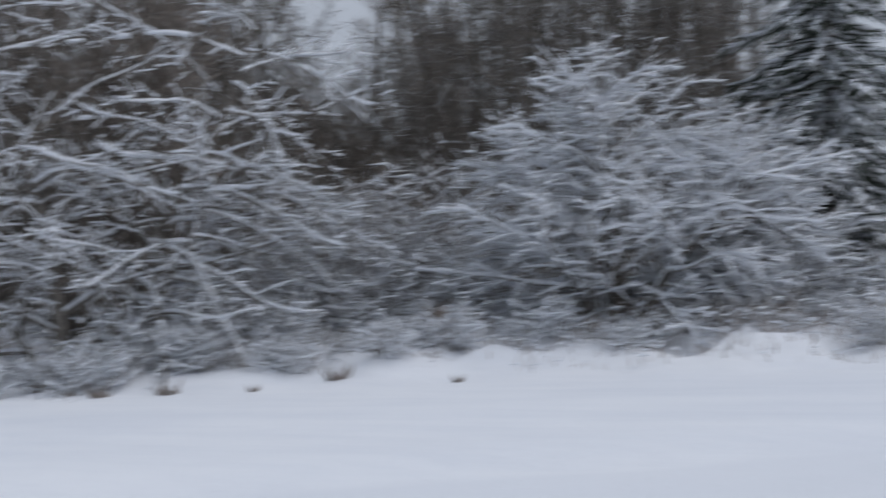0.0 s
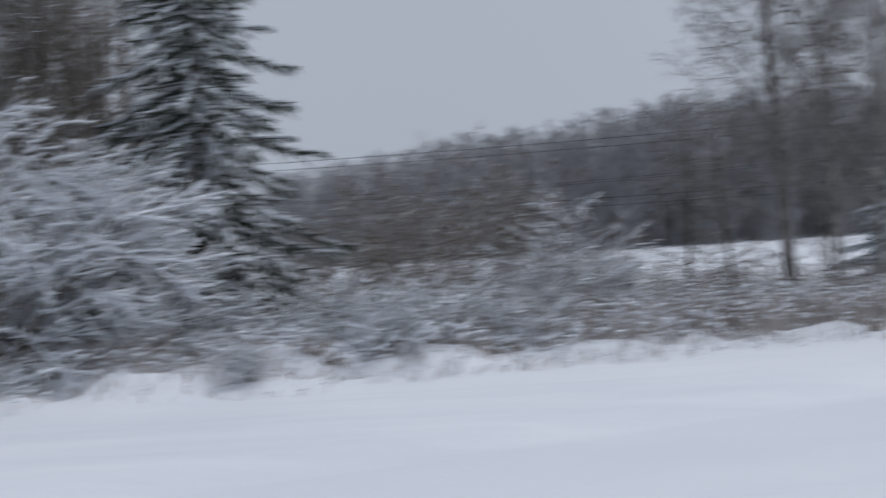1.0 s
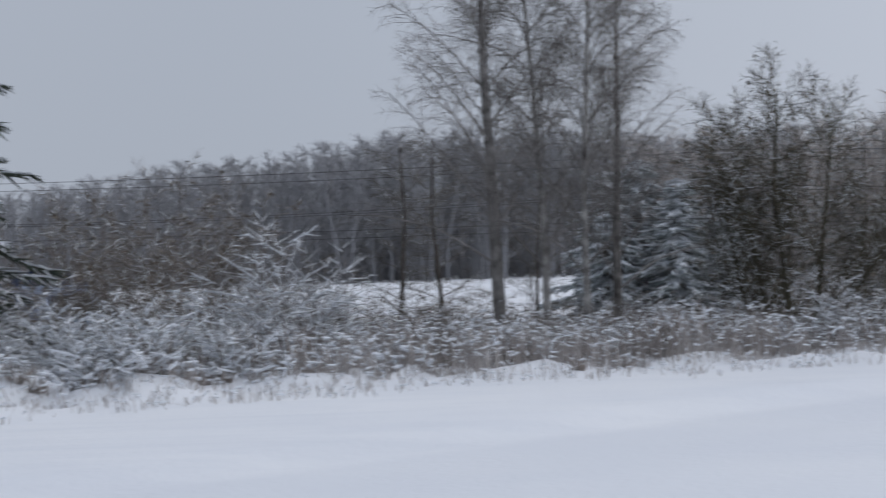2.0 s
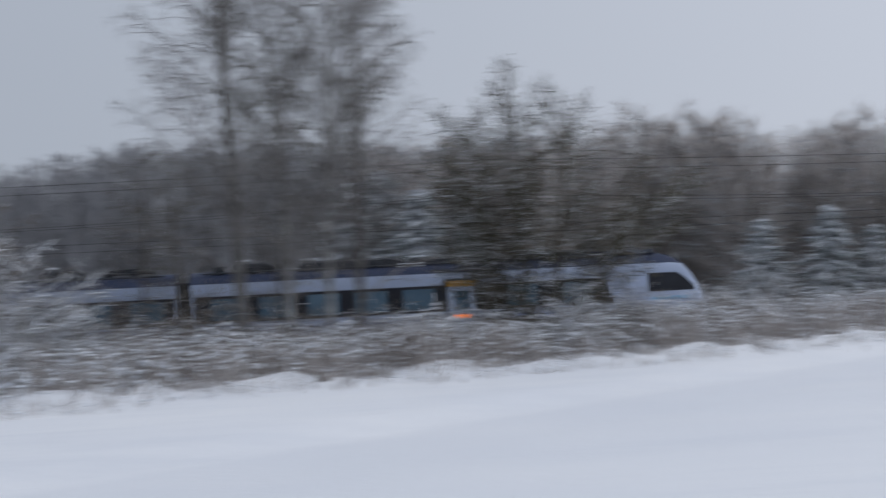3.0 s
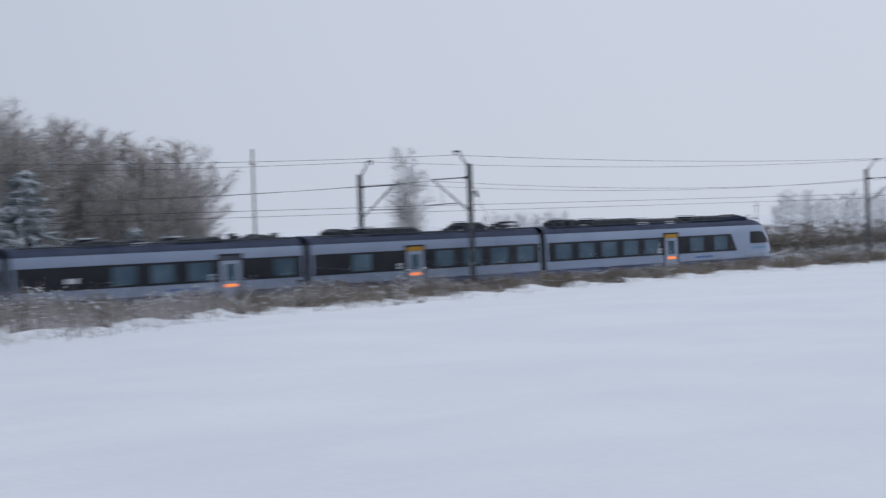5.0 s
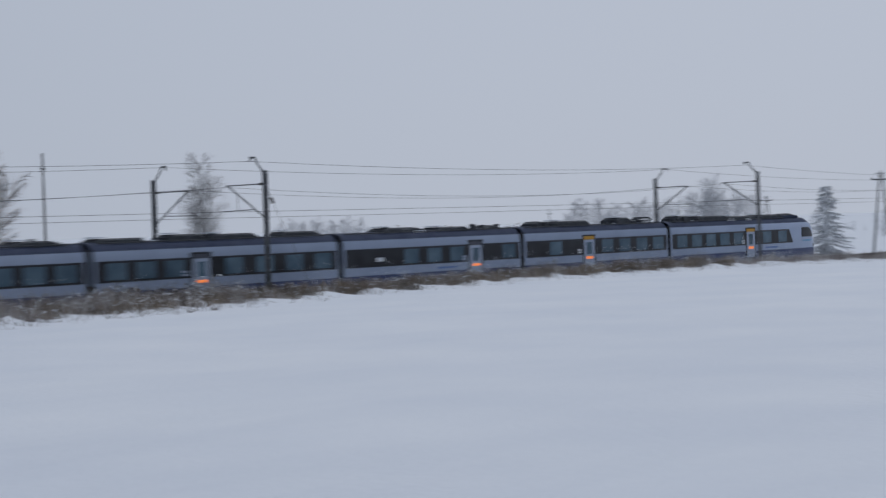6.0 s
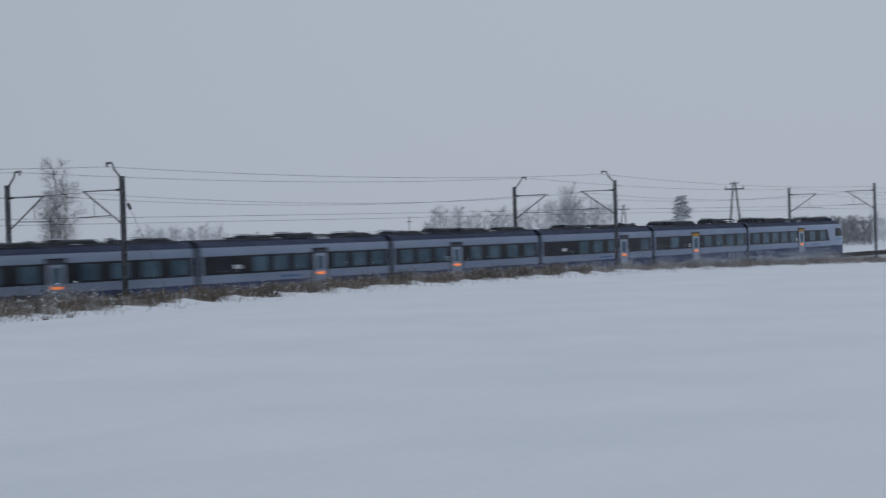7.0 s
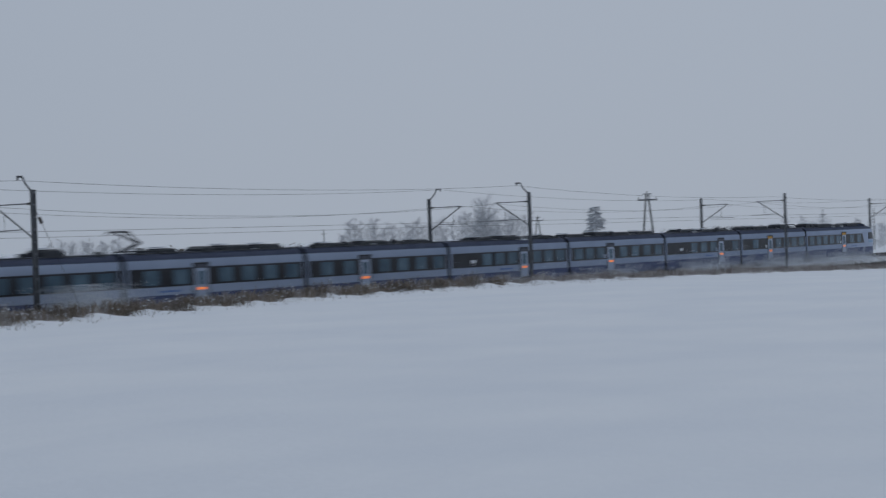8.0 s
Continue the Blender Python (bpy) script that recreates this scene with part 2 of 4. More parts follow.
def rod(bm, a, b, r, k=6, r2=None):
    a, b = Vector(a), Vector(b)
    m = Matrix.Translation((a + b) / 2) @ (b - a).to_track_quat("Z", "Y").to_matrix().to_4x4()
    bmesh.ops.create_cone(bm, cap_ends=True, segments=k, radius1=r, radius2=r if r2 is None else r2, depth=(b - a).length, matrix=m)
    return bm


def spot(bearing, r):
    return r * math.sin(radians(bearing)), r * math.cos(radians(bearing))


# ---- ground ----
EDGE_X = np.array([-400, -60, -37, -15, 0, 13, 30, 45, 64, 85, 107, 125, 155, 190, 260, 600])
EDGE_Y = np.array([38, 38, 40, 42, 50, 53, 60, 65, 68, 68.5, 68.5, 68, 67, 67, 66, 64])
EDGE_Z = np.array([0.3, 0.3, 0.3, 0.28, 0.36, 0.38, 0.48, 0.48, 0.44, 0.53, 0.46, 0.16, -0.4, -1.25, -1.95, -3])


def smooth01(t):
    t = np.clip(t, 0, 1)
    return t * t * (3 - 2 * t)


def wave(x, y, seed, size):
    """Cheap smooth noise from crossed sines."""
    r = np.random.RandomState(seed)
    z = 0 * x
    for i in range(6):
        a, f, ph = r.uniform(0, 6.28), r.uniform(0.6, 1.7) / size, r.uniform(0, 6.28)
        z = z + np.sin((x * math.cos(a) + y * math.sin(a)) * f * 6.28 + ph)
    return z / 6


def ground_z(x, y):
    x, y = np.asarray(x, float), np.asarray(y, float)
    e, fz = np.interp(x, EDGE_X, EDGE_Y), np.interp(x, EDGE_X, EDGE_Z)
    # the field falls away gently from its crest towards the far right
    field = np.interp(x, EDGE_X, EDGE_Z) * smooth01((y - 5) / 45) + 0.43 * (1 - smooth01((y - 5) / 45))
    rough = smooth01((y - e + 3.6 + 1.8 * smooth01((-x - 8) / 6)) / 3.5) * (1 - smooth01((y - 71) / 2))
    z = field + rough * ((0.34 + 0.3 * smooth01((-x - 6) / 8)) * wave(x, y, 3, 2.6) + 0.32 * wave(x, y, 4, 1.0) * (1 - 0.6 * smooth01((x - 30) / 25)) + 0.15 + 0.2 * smooth01((-x - 6) / 8))
    z = z + (1 - rough) * (0.07 * wave(x * 0.3, y, 5, 5.0) + 0.03 * wave(x * 0.15, y, 6, 1.6)) * (1 - smooth01((y - 66) / 6))
    bed = np.where(y > 78, -0.55 - 0.4 * smooth01((y - 88) / 60) - 1.2 * smooth01((x - 120) / 200), -0.55 - 0.9 * smooth01((x - 110) / 90))
    t = smooth01((y - np.minimum(e + 3, 68.5)) / (72.8 - np.minimum(e + 3, 68.5)))
    # a low bank and a drifted wheel line that cross the field aslant
    aslant = (y - 34.3) * 0.777 - x * 0.629
    z = z + (0.24 * smooth01(aslant / 1.1) - 0.07 * np.exp(-((aslant + 3.2 + 0.3 * wave(x, y, 9, 9.0)) / 0.5) ** 2)) * smooth01((70 - x) / 40) * smooth01((x + 60) / 30)
    return z * (1 - t) + bed * t + mounds(x, y)


def mounds(x, y):
    """Snow-covered heaps of earth and brush at the field's edge."""
    z = 0 * x
    for b, r, h, w in ((-13.6, 46.5, 0.75, 1.0), (-8.6, 47.5, 0.35, 1.2), (-4.0, 49.5, 0.3, 1.5), (-28.5, 44.5, 0.4, 1.6), (-32.0, 43.5, 0.45, 1.4), (-36.5, 44.0, 0.5, 1.3), (-20.5, 44.5, 0.35, 1.3), (-17.5, 45, 0.3, 1.1),
                       (-34.4, 45.2, 0.55, 0.9), (-30.4, 45.6, 0.6, 1.0), (-26.6, 45.8, 0.55, 0.9), (-38.6, 45.0, 0.5, 0.9), (-40.8, 45.4, 0.55, 1.0), (-18.9, 46.6, 0.75, 1.1), (-15.4, 47.4, 0.6, 1.0),
                       (-32.9, 47.4, 0.7, 1.0), (-28.9, 47.8, 0.7, 1.1), (-22.4, 45.9, 0.4, 0.8), (-10.2, 47.0, 0.4, 0.9), (-6.2, 49.0, 0.35, 0.9)):
        px, py = r * math.sin(radians(b)), r * math.cos(radians(b))
        z = z + h * np.exp(-((x - px) ** 2 + (y - py) ** 2) / w ** 2)
    return z


def spread(stops):
    out = []
    for a, b, step in stops:
        out += list(np.arange(a, b, step))
    return np.array(out + [stops[-1][1]])


def build_ground():
    xs = spread([(-3500, -300, 320), (-300, -60, 8), (-60, 130, 0.8), (130, 260, 2), (260, 600, 20), (600, 4500, 390)])
    ys = spread([(-3000, -60, 490), (-60, 14, 4), (14, 36, 1.2), (36, 75, 0.6), (75, 100, 2.5), (100, 500, 20), (500, 4500, 400)])
    gx, gy = np.meshgrid(xs, ys)
    gz = ground_z(gx, gy)
    g = Geo()
    nx, ny = len(xs), len(ys)
    i = (np.arange(ny - 1)[:, None] * nx + np.arange(nx - 1)[None]).ravel()
    g.add(np.stack([gx, gy, gz], -1).reshape(-1, 3), np.stack([i, i + 1, i + nx + 1, i + nx], 1))
    me = g.mesh("ground", SNOW_FIELD)
    me.polygons.foreach_set("use_smooth", [True] * len(me.polygons))
    tagged(new("ground", me), "snow-covered field with soft drifts and hummocks", "field", kind="structure")


build_ground()

# ---- railway ----
TRACK_Y = (76.05, 80.05)


def build_track(y):
    root = tagged(new("railway_track"), "railway track in snow-dusted ballast", "track", kind="structure")
    bm = bmesh.new()
    prof = [(-2.4, -0.75), (-1.7, -0.22), (1.7, -0.22), (2.4, -0.75)]
    a = [bm.verts.new((-400, y + p, z)) for p, z in prof]
    b = [bm.verts.new((700, y + p, z)) for p, z in prof]
    for i in range(3):
        bm.faces.new((a[i], b[i], b[i + 1], a[i + 1]))
    part("ballast", bm, BALLAST, root)
    for o in (-0.7525, 0.7525):
        bm = bmesh.new()
        prof = [(-0.07, -0.18), (-0.07, -0.165), (-0.012, -0.15), (-0.012, -0.04), (-0.035, -0.03), (-0.035, 0), (0.035, 0), (0.035, -0.03), (0.012, -0.04), (0.012, -0.15), (0.07, -0.165), (0.07, -0.18)]
        a = [bm.verts.new((-400, y + o + p, z)) for p, z in prof]
        b = [bm.verts.new((700, y + o + p, z)) for p, z in prof]
        for i in range(len(prof) - 1):
            bm.faces.new((a[i], b[i], b[i + 1], a[i + 1]))
        part("rail", bm, RAIL_STEEL, root)
    g = Geo()
    for x in np.arange(100, 280, 0.6):
        g.add([(x - .12, y - 1.3, -.2), (x + .12, y - 1.3, -.2), (x + .12, y + 1.3, -.2), (x - .12, y + 1.3, -.2),
               (x - .1, y - 1.28, -.165), (x + .1, y - 1.28, -.165), (x + .1, y + 1.28, -.165), (x - .1, y + 1.28, -.165)],
              [(4, 5, 6, 7), (0, 1, 5, 4), (1, 2, 6, 5), (2, 3, 7, 6), (3, 0, 4, 7)])
    tagged(part_geo("sleepers", g, CONCRETE, root), kind="stuff")


for ty in TRACK_Y:
    build_track(ty)

MAST_X = [68.1 + 54.7 * k for k in range(-4, 7)]


def build_mast(bracket_first):
    """A catenary mast at the origin whose arm reaches along +Y over its track."""
    root = tagged(new("catenary_mast"), "grey steel catenary mast with slanted cantilever arm", "mast", "catenary masts along the railway")
    bm = bmesh.new()
    for dx in (-0.11, 0.11):
        bmesh.ops.create_cube(bm, size=1, matrix=Matrix.LocRotScale((dx, 0, 3.5), None, (0.05, 0.2, 8.3)))
    for i in range(12):
        bmesh.ops.create_cube(bm, size=1, matrix=Matrix.LocRotScale((0, 0, -0.2 + i * 0.7), None, (0.2, 0.16, 0.12)))
    part("mast_post", bm, STEEL, root)
    part("foundation", box(-0.35, 0.35, -0.35, 0.35, -1.6, -0.35, 0.03), CONCRETE, root)
    bm = rod(bmesh.new(), (0, 0, 4.85), (0, 3.2, 6.85), 0.05)
    part("strut", bm, STEEL, root)
    bm = rod(bmesh.new(), (0, 0.5, 6.87), (0, 3.35, 6.87), 0.035)
    part("top_tube", bm, STEEL, root)
    bm = bmesh.new()
    for i in range(5):
        rod(bm, (0, 0.12 + i * 0.08, 6.87), (0, 0.17 + i * 0.08, 6.87), 0.075, 8)
    part("insulator", bm, CERAMIC, root)
    bm = rod(bmesh.new(), (0, 0.9, 5.42), (0, 3.9, 5.36), 0.028)
    rod(bm, (0, 2.4, 6.3), (0, 2.4, 5.4), 0.018)
    part("steady_arm", bm, STEEL, root)
    if bracket_first:
        bm = rod(bmesh.new(), (0, 0, 7.45), (0, 0.62, 8.05), 0.06)
        rod(bm, (0, 0.62, 8.05), (0, 0.8, 8.42), 0.055)
        rod(bm, (0, 0.8, 8.42), (0, 1.25, 8.44), 0.06)
        rod(bm, (0, 1.2, 8.4), (0, 1.2, 8.2), 0.06)
        part("top_bracket", bm, STEEL, root)
    return root


tall_mast, plain_mast = build_mast(True), build_mast(False)
stand = [(mx, yy, turn, lift, tall_mast if i < 6 else plain_mast) for i, mx in enumerate(MAST_X) for yy, turn, lift in ((72.8, 0, 0.08), (82.8, 180, -0.08))]
for k, (mx, yy, turn, lift, proto) in enumerate(stand):
    if k in (0, 12):
        proto.matrix_basis = pose(mx, yy, lift, 0, 0, turn)
    else:
        copy_thing(proto, pose(mx, yy, lift, 0, 0, turn))


def build_wire(name, label, y, z, sag, radius, lower=0.0):
    g = Geo()
    for k, (a, b) in enumerate(zip(MAST_X[:-1], MAST_X[1:])):
        t = np.linspace(0, 1, 13)
        za, zb = (z - lower if k > 5 else z), (z - lower if k > 4 else z)
        p = np.stack([a + (b - a) * t, 0 * t + y, za + (zb - za) * t - 4 * sag * t * (1 - t)], 1)
        g.tubes(p[:-1], p[1:], np.full(12, radius), np.full(12, radius), 4)
    tagged(new(name, g.mesh(name, WIRE)), label, "wire", "overhead wires")
    return g


for ty in TRACK_Y:
    for dy in (-0.05, 0.12):
        build_wire("contact_wire", "thin dark contact wire strung over the track", ty + dy, 5.42 if ty < 78 else 5.12, 0.03, 0.011)
    build_wire("messenger_wire", "dark messenger wire sagging between masts", ty, 6.87, 0.75, 0.011)
build_wire("feeder_wire", "dark feeder wire on the mast brackets", 74.0, 8.3, 0.45, 0.012, 0.9)
build_wire("feeder_wire", "dark feeder wire on the mast brackets", 81.6, 8.3, 0.45, 0.012, 0.9)


def build_stay():
    root = tagged(new("stay_wire"), "slanting stay wire with a dark insulator beside a mast", "wire")
    bm = rod(bmesh.new(), (0.1, 0, 6.7), (4.2, 0, -0.6), 0.012, 5)
    part("cable", bm, WIRE, root)
    bm = bmesh.new()
    a, b = Vector((0.1, 0, 6.7)), Vector((4.2, 0, -0.6))
    for k in range(4):
        p = a + (b - a) * (0.075 + 0.012 * k)
        rod(bm, p, p + (b - a) * 0.007, 0.1, 8)
    part("insulator", bm, CERAMIC, root)
    root.matrix_basis = pose(68.1, 72.8, 0)


build_stay()

# ---- train ----
SIDE = 1.41
GANGWAYS = [-2.85, 20.44, 38.79, 56.86, 75.97, 95.17, 113.4, 131.43, 155.2]
DOORS = [8.36, 30.99, 43.9, 68.18, 83.66, 106.4, 124.36, 143.6]
# cross-section: half width and height, from the sill up to the roof's middle
SECTION = [(1.30, 0.28), (1.39, 0.55), (1.41, 1.2), (1.41, 2.9), (1.37, 3.32), (1.30, 3.42), (1.08, 3.72), (0.75, 3.86), (0.0, 3.92)]


def ring_profile():
    left = [(-w, z) for w, z in SECTION]
    return left + [(w, z) for w, z in reversed(SECTION[:-1])]


def nose_scale(d):
    """Height and width of the nose cone against the full section, d metres behind its tip."""
    t = min(1.0, d / 2.6)
    return (1 - (1 - t) ** 2.5), 0.72 + 0.28 * (1 - (1 - t) ** 2.6)


def shell(stations, z_lo, z_hi):
    """The body's skin between two heights; stations: (x, top limit, width factor)."""
    bm = bmesh.new()
    prof = ring_profile()
    rings = []
    for x, top, wf in stations:
        rings.append([bm.verts.new((x, y * wf, min(z, 0.28 + (3.92 - 0.28) * top) if z > 1.0 else z)) for y, z in prof])
    for a, b in zip(rings[:-1], rings[1:]):
        for i in range(len(prof) - 1):
            zm = (prof[i][1] + prof[i + 1][1]) / 2
            if z_lo <= zm < z_hi:
                bm.faces.new((a[i], a[i + 1], b[i + 1], b[i]))
    bmesh.ops.remove_doubles(bm, verts=bm.verts[:], dist=0.002)
    bmesh.ops.delete(bm, geom=[v for v in bm.verts if not v.link_faces], context="VERTS")
    return bm


def side_panel(d0, d1, z0, z1, out, slant=0.0, thick=0.03):
    """A thin plate on the near side of the train, from d0 to d1 behind the tip."""
    bm = bmesh.new()
    y0, y1 = -SIDE - out, -SIDE - out + thick
    pts = [(-d0, z0), (-d0 - slant, z1), (-d1, z1), (-d1, z0)]
    f = [bm.verts.new((x, y0, z)) for x, z in pts]
    b = [bm.verts.new((x, y1, z)) for x, z in pts]
    bm.faces.new(f)
    bm.faces.new(b[::-1])
    for i in range(4):
        j = (i + 1) % 4
        bm.faces.new((f[j], f[i], b[i], b[j]))
    return bm


def mirrored(ob):
    """The same part on the train's far side."""
    o = ob.copy()
    scene.collection.objects.link(o)
    o.matrix_basis = Matrix.Rotation(0, 4, "Z") @ Matrix.Translation((0, 2 * SIDE, 0))
    return o


def lettering(text, d, z, size, material, parent, label):
    cu = bpy.data.curves.new("lettering", "FONT")
    cu.body, cu.size, cu.extrude = text, size, 0.004
    tmp = new("lettering_tmp", cu)
    bpy.context.view_layer.update()
    me = bpy.data.meshes.new_from_object(tmp.evaluated_get(bpy.context.evaluated_depsgraph_get()))
    bpy.data.objects.remove(tmp)
    me.materials.append(material)
    ob = new("lettering", me)
    ob.parent = parent
    ob.matrix_basis = pose(-d, -SIDE - 0.04, z, 90)
    return tagged(ob, label)


def bogie(x, parent):
    bm = box(x - 1.6, x + 1.6, -1.15, 1.15, 0.35, 0.75, 0.05)
    for wx in (x - 1.25, x + 1.25):
        for wy in (-0.75, 0.75):
            rod(bm, (wx, wy - 0.07, 0.43), (wx, wy + 0.07, 0.43), 0.43, 16)
        rod(bm, (wx, -0.75, 0.43), (wx, 0.75, 0.43), 0.08, 8)
    part("bogie", bm, RUBBER, parent, "dark wheeled bogie caked with snow")


def roof_box(car, d0, d1, w, h, z=3.92, name="roof_unit"):
    h += 0.08
    bm = bmesh.new()
    n = max(2, int((d1 - d0) / 0.4))
    ends = []
    for k in range(n + 1):
        x = -d1 + (d1 - d0) * k / n
        t = h if k % 2 else h - 0.05
        e = 0.12 if k in (0, n) else 0.0
        ends.append([bm.verts.new((x, y, zz)) for y, zz in ((-w, z - 0.12), (-w, z + t - 0.07 - e), (-w + 0.12, z + t - e), (w - 0.12, z + t - e), (w, z + t - 0.07 - e), (w, z - 0.12))])
    for a, b in zip(ends[:-1], ends[1:]):
        for k in range(5):
            bm.faces.new((a[k], b[k], b[k + 1], a[k + 1]))
    bm.faces.new(ends[0])
    bm.faces.new(ends[-1][::-1])
    part(name, bm, GEAR, car)
    if (d1 - d0) > 1.5:
        bm = box(-d1 + 0.15, -d1 + 0.5 + 0.1 * (d1 - d0), -w * 0.8, w * 0.7, z + h + 0.03, z + h + 0.10, 0.03)
        part("snow_patch", bm, SNOW, car, "snow lying on the roof unit")


def pantograph(car, d, raised):
    bm = bmesh.new()
    for y in (-0.5, 0.5):
        rod(bm, (-d - 1.0, y, 4.02), (-d + 1.0, y, 4.02), 0.04)
    for x in (-d - 0.9, -d + 0.9):
        rod(bm, (x, -0.55, 4.02), (x, 0.55, 4.02), 0.04)
        for y in (-0.5, 0.5):
            rod(bm, (x, y, 3.8), (x, y, 4.02), 0.06)
    if raised:
        rod(bm, (-d - 0.8, 0, 4.05), (-d + 0.85, 0, 4.55), 0.09)
        for y in (-0.25, 0.25):
            rod(bm, (-d + 0.85, y * 0.4, 4.55), (-d - 0.9, y * 2, 5.22), 0.055)
        head = ((-d - 1.3, 5.27), (-d - 0.75, 5.27))
    else:
        rod(bm, (-d + 0.8, 0, 4.05), (-d - 0.9, 0, 4.15), 0.05)
        rod(bm, (-d - 0.9, 0, 4.15), (-d + 0.5, 0, 4.22), 0.035)
        head = ((-d + 0.35, 4.27), (-d + 0.65, 4.27))
    for x, z in head:
        rod(bm, (x, -0.6, z), (x, 0.6, z), 0.055)
        for s in (-1, 1):
            rod(bm, (x, s * 0.6, z), (x, s * 0.95, z - 0.2), 0.03)
    part("pantograph", bm, GEAR, car, "raised dark pantograph" if raised else "folded dark pantograph")


def build_car(train, i):
    d0, d1, door = GANGWAYS[i], GANGWAYS[i + 1], DOORS[i]
    lo = d0 + (0.0 if i == 0 else 0.26)
    hi = d1 - (0.0 if i == 7 else 0.26)
    if i == 0:
        st = []
        for d in (0.0, 0.05, 0.15, 0.35, 0.7, 1.1, 1.6, 2.1, 2.7):
            h, w = nose_scale(d)
            st.append((-lo - d, 0.38 + 0.62 * h, w))
        st.append((-hi, 1, 1))
    elif i == 7:
        st = [(-lo, 1, 1)]
        for d in (2.7, 2.1, 1.6, 1.1, 0.7, 0.35, 0.15, 0.05, 0.0):
            h, w = nose_scale(d)
            st.append((-hi + d, 0.38 + 0.62 * h, w))
    else:
        st = [(-lo, 1, 1), (-hi, 1, 1)]
    bm = shell(st, 0.9, 3.38)
    ends = [[v for v in bm.verts if abs(v.co.x + e) < 0.001] for e in (lo, hi)]
    for vs in ends:
        low = sorted([v for v in vs if v.co.y < 0], key=lambda v: v.co.z)
        high = sorted([v for v in vs if v.co.y > 0], key=lambda v: -v.co.z)
        if len(low) + len(high) > 2:
            bm.faces.new(low + high)
    car = part("car_body", bm, BODY, train, "silver-white railcar body with black window band", True)
    for p in car.data.polygons:
        p.use_smooth = abs(p.normal.x) < 0.9
    roof = shell(st, 3.38, 9)
    part("roof", roof, ROOF_BLUE, car, "dark blue curved roof", True)
    part("skirt", shell([(x, t, w * 1.003) for x, t, w in st], 0.0, 0.9), SKIRT_BLUE, car, "dirty blue skirt")
    # window band with its panes, broken by the door
    spans = [(lo + 0.15, door - 0.78), (door + 0.78, hi - 0.15)]
    if i == 0:
        spans[0] = (1.4, door - 0.78)
    if i == 7:
        spans[1] = (door + 0.78, hi - 4.7)
    for k, (a, b) in enumerate(spans):
        if b - a < 0.8:
            continue
        slant = 0.6 if (i == 0 and k == 0) else 0.0
        band = part("window_band", side_panel(a, b, 1.72, 2.88, 0.012, slant), BAND_BLACK, car, "black glazed window band")
        mirrored(band)
        first = a + (1.05 if slant else 0.45)
        n = max(1, int((b - first) / 1.95))
        pitch = (b - first) / n
        blank = {(1, 1): (0, 2, 3, 4), (2, 1): (3, 4, 5), (4, 1): (3, 4, 5), (6, 1): (2, 3, 4)}.get((i, k), ())
        for j in range(n):
            if j in blank:
                continue
            x = first + j * pitch
            if x + 1.25 < b - 0.05:
                pane = part("window", side_panel(x, x + 1.4, 1.84, 2.76, 0.02), PANE, car)
                mirrored(pane)
    # door
    frame_ob = part("door_frame", side_panel(door - 0.78, door + 0.78, 0.62, 3.16, 0.010), RUBBER, car, "dark rubber door surround")
    mirrored(frame_ob)
    leaf = part("door", side_panel(door - 0.64, door + 0.64, 0.68, 2.80, 0.025), DOOR_GREY, car, "pale grey sliding door")
    mirrored(leaf)
    part("door_header", side_panel(door - 0.64, door + 0.64, 2.81, 3.06, 0.025), YELLOW if i < 2 else DOOR_TOP, car, "yellow header over the door" if i < 2 else "dark header over the door")
    part("door_window", side_panel(door - 0.33, door + 0.33, 1.75, 2.62, 0.032), PANE, car)
    part("step_light", side_panel(door - 0.36, door + 0.36, 1.42, 1.57, 0.05, 0, 0.05), ORANGE_LIGHT, car, "glowing orange light on the door")
    # class sign beside the door
    if i == 0:
        lettering("1", door + 1.38, 2.2, 0.55, WHITE, car, "white class number one")
    for cx in (0.98, 1.22) if i < 4 else ():
        for cz in (1.84, 2.02):
            part("pictogram", side_panel(door + cx, door + cx + 0.18, cz, cz + 0.13, 0.032), WHITE if i < 2 else DOOR_GREY, car)
    if i in (2, 4):
        part("display", side_panel(hi - 3.6, hi - 2.9, 2.05, 2.3, 0.03), WHITE, car, "lit white destination display")
    if i < 7 and i % 2 == 0:
        for j in range(7):
            part("lettering_bar", side_panel(door - 4.3 + j * 0.28 if i == 0 else door + 2 + j * 0.28, door - 4.1 + j * 0.28 if i == 0 else door + 2.2 + j * 0.28, 1.36, 1.5, 0.006, 0, 0.008), LETTER_BLUE, car)
    # roof equipment
    rng = random.Random(40 + i)
    if i == 0:
        part("roof_fairing", box(-4.6, 0.6, -0.95, 0.95, 3.78, 4.05, 0.12), ROOF_BLUE, car, "blue roof fairing")
        roof_box(car, -0.2, 1.1, 0.7, 0.2, 3.95)
        roof_box(car, 2.2, 5.6, 0.9, 0.16, 3.95)
        roof_box(car, 6.4, 10.6, 0.85, 0.14)
        roof_box(car, 10.8, 15.4, 0.9, 0.24)
        roof_box(car, 16.4, 18.2, 0.8, 0.3)
    elif i in (1, 7):
        if i == 1:
            pantograph(car, d0 + 2.2, False)
        roof_box(car, d0 + 4.2, d0 + 6.0, 0.8, 0.34)
        roof_box(car, d0 + 9.6, d0 + 13.6, 0.85, 0.22)
        roof_box(car, d0 + 14.6, d0 + 15.8, 0.7, 0.26)
    else:
        x = d0 + rng.uniform(1.0, 2.0)
        while x < d1 - 2.5:
            w = rng.uniform(1.2, 4.2)
            if x + w < d1 - 0.8:
                roof_box(car, x, x + w, rng.uniform(0.7, 0.9), rng.uniform(0.08, 0.24))
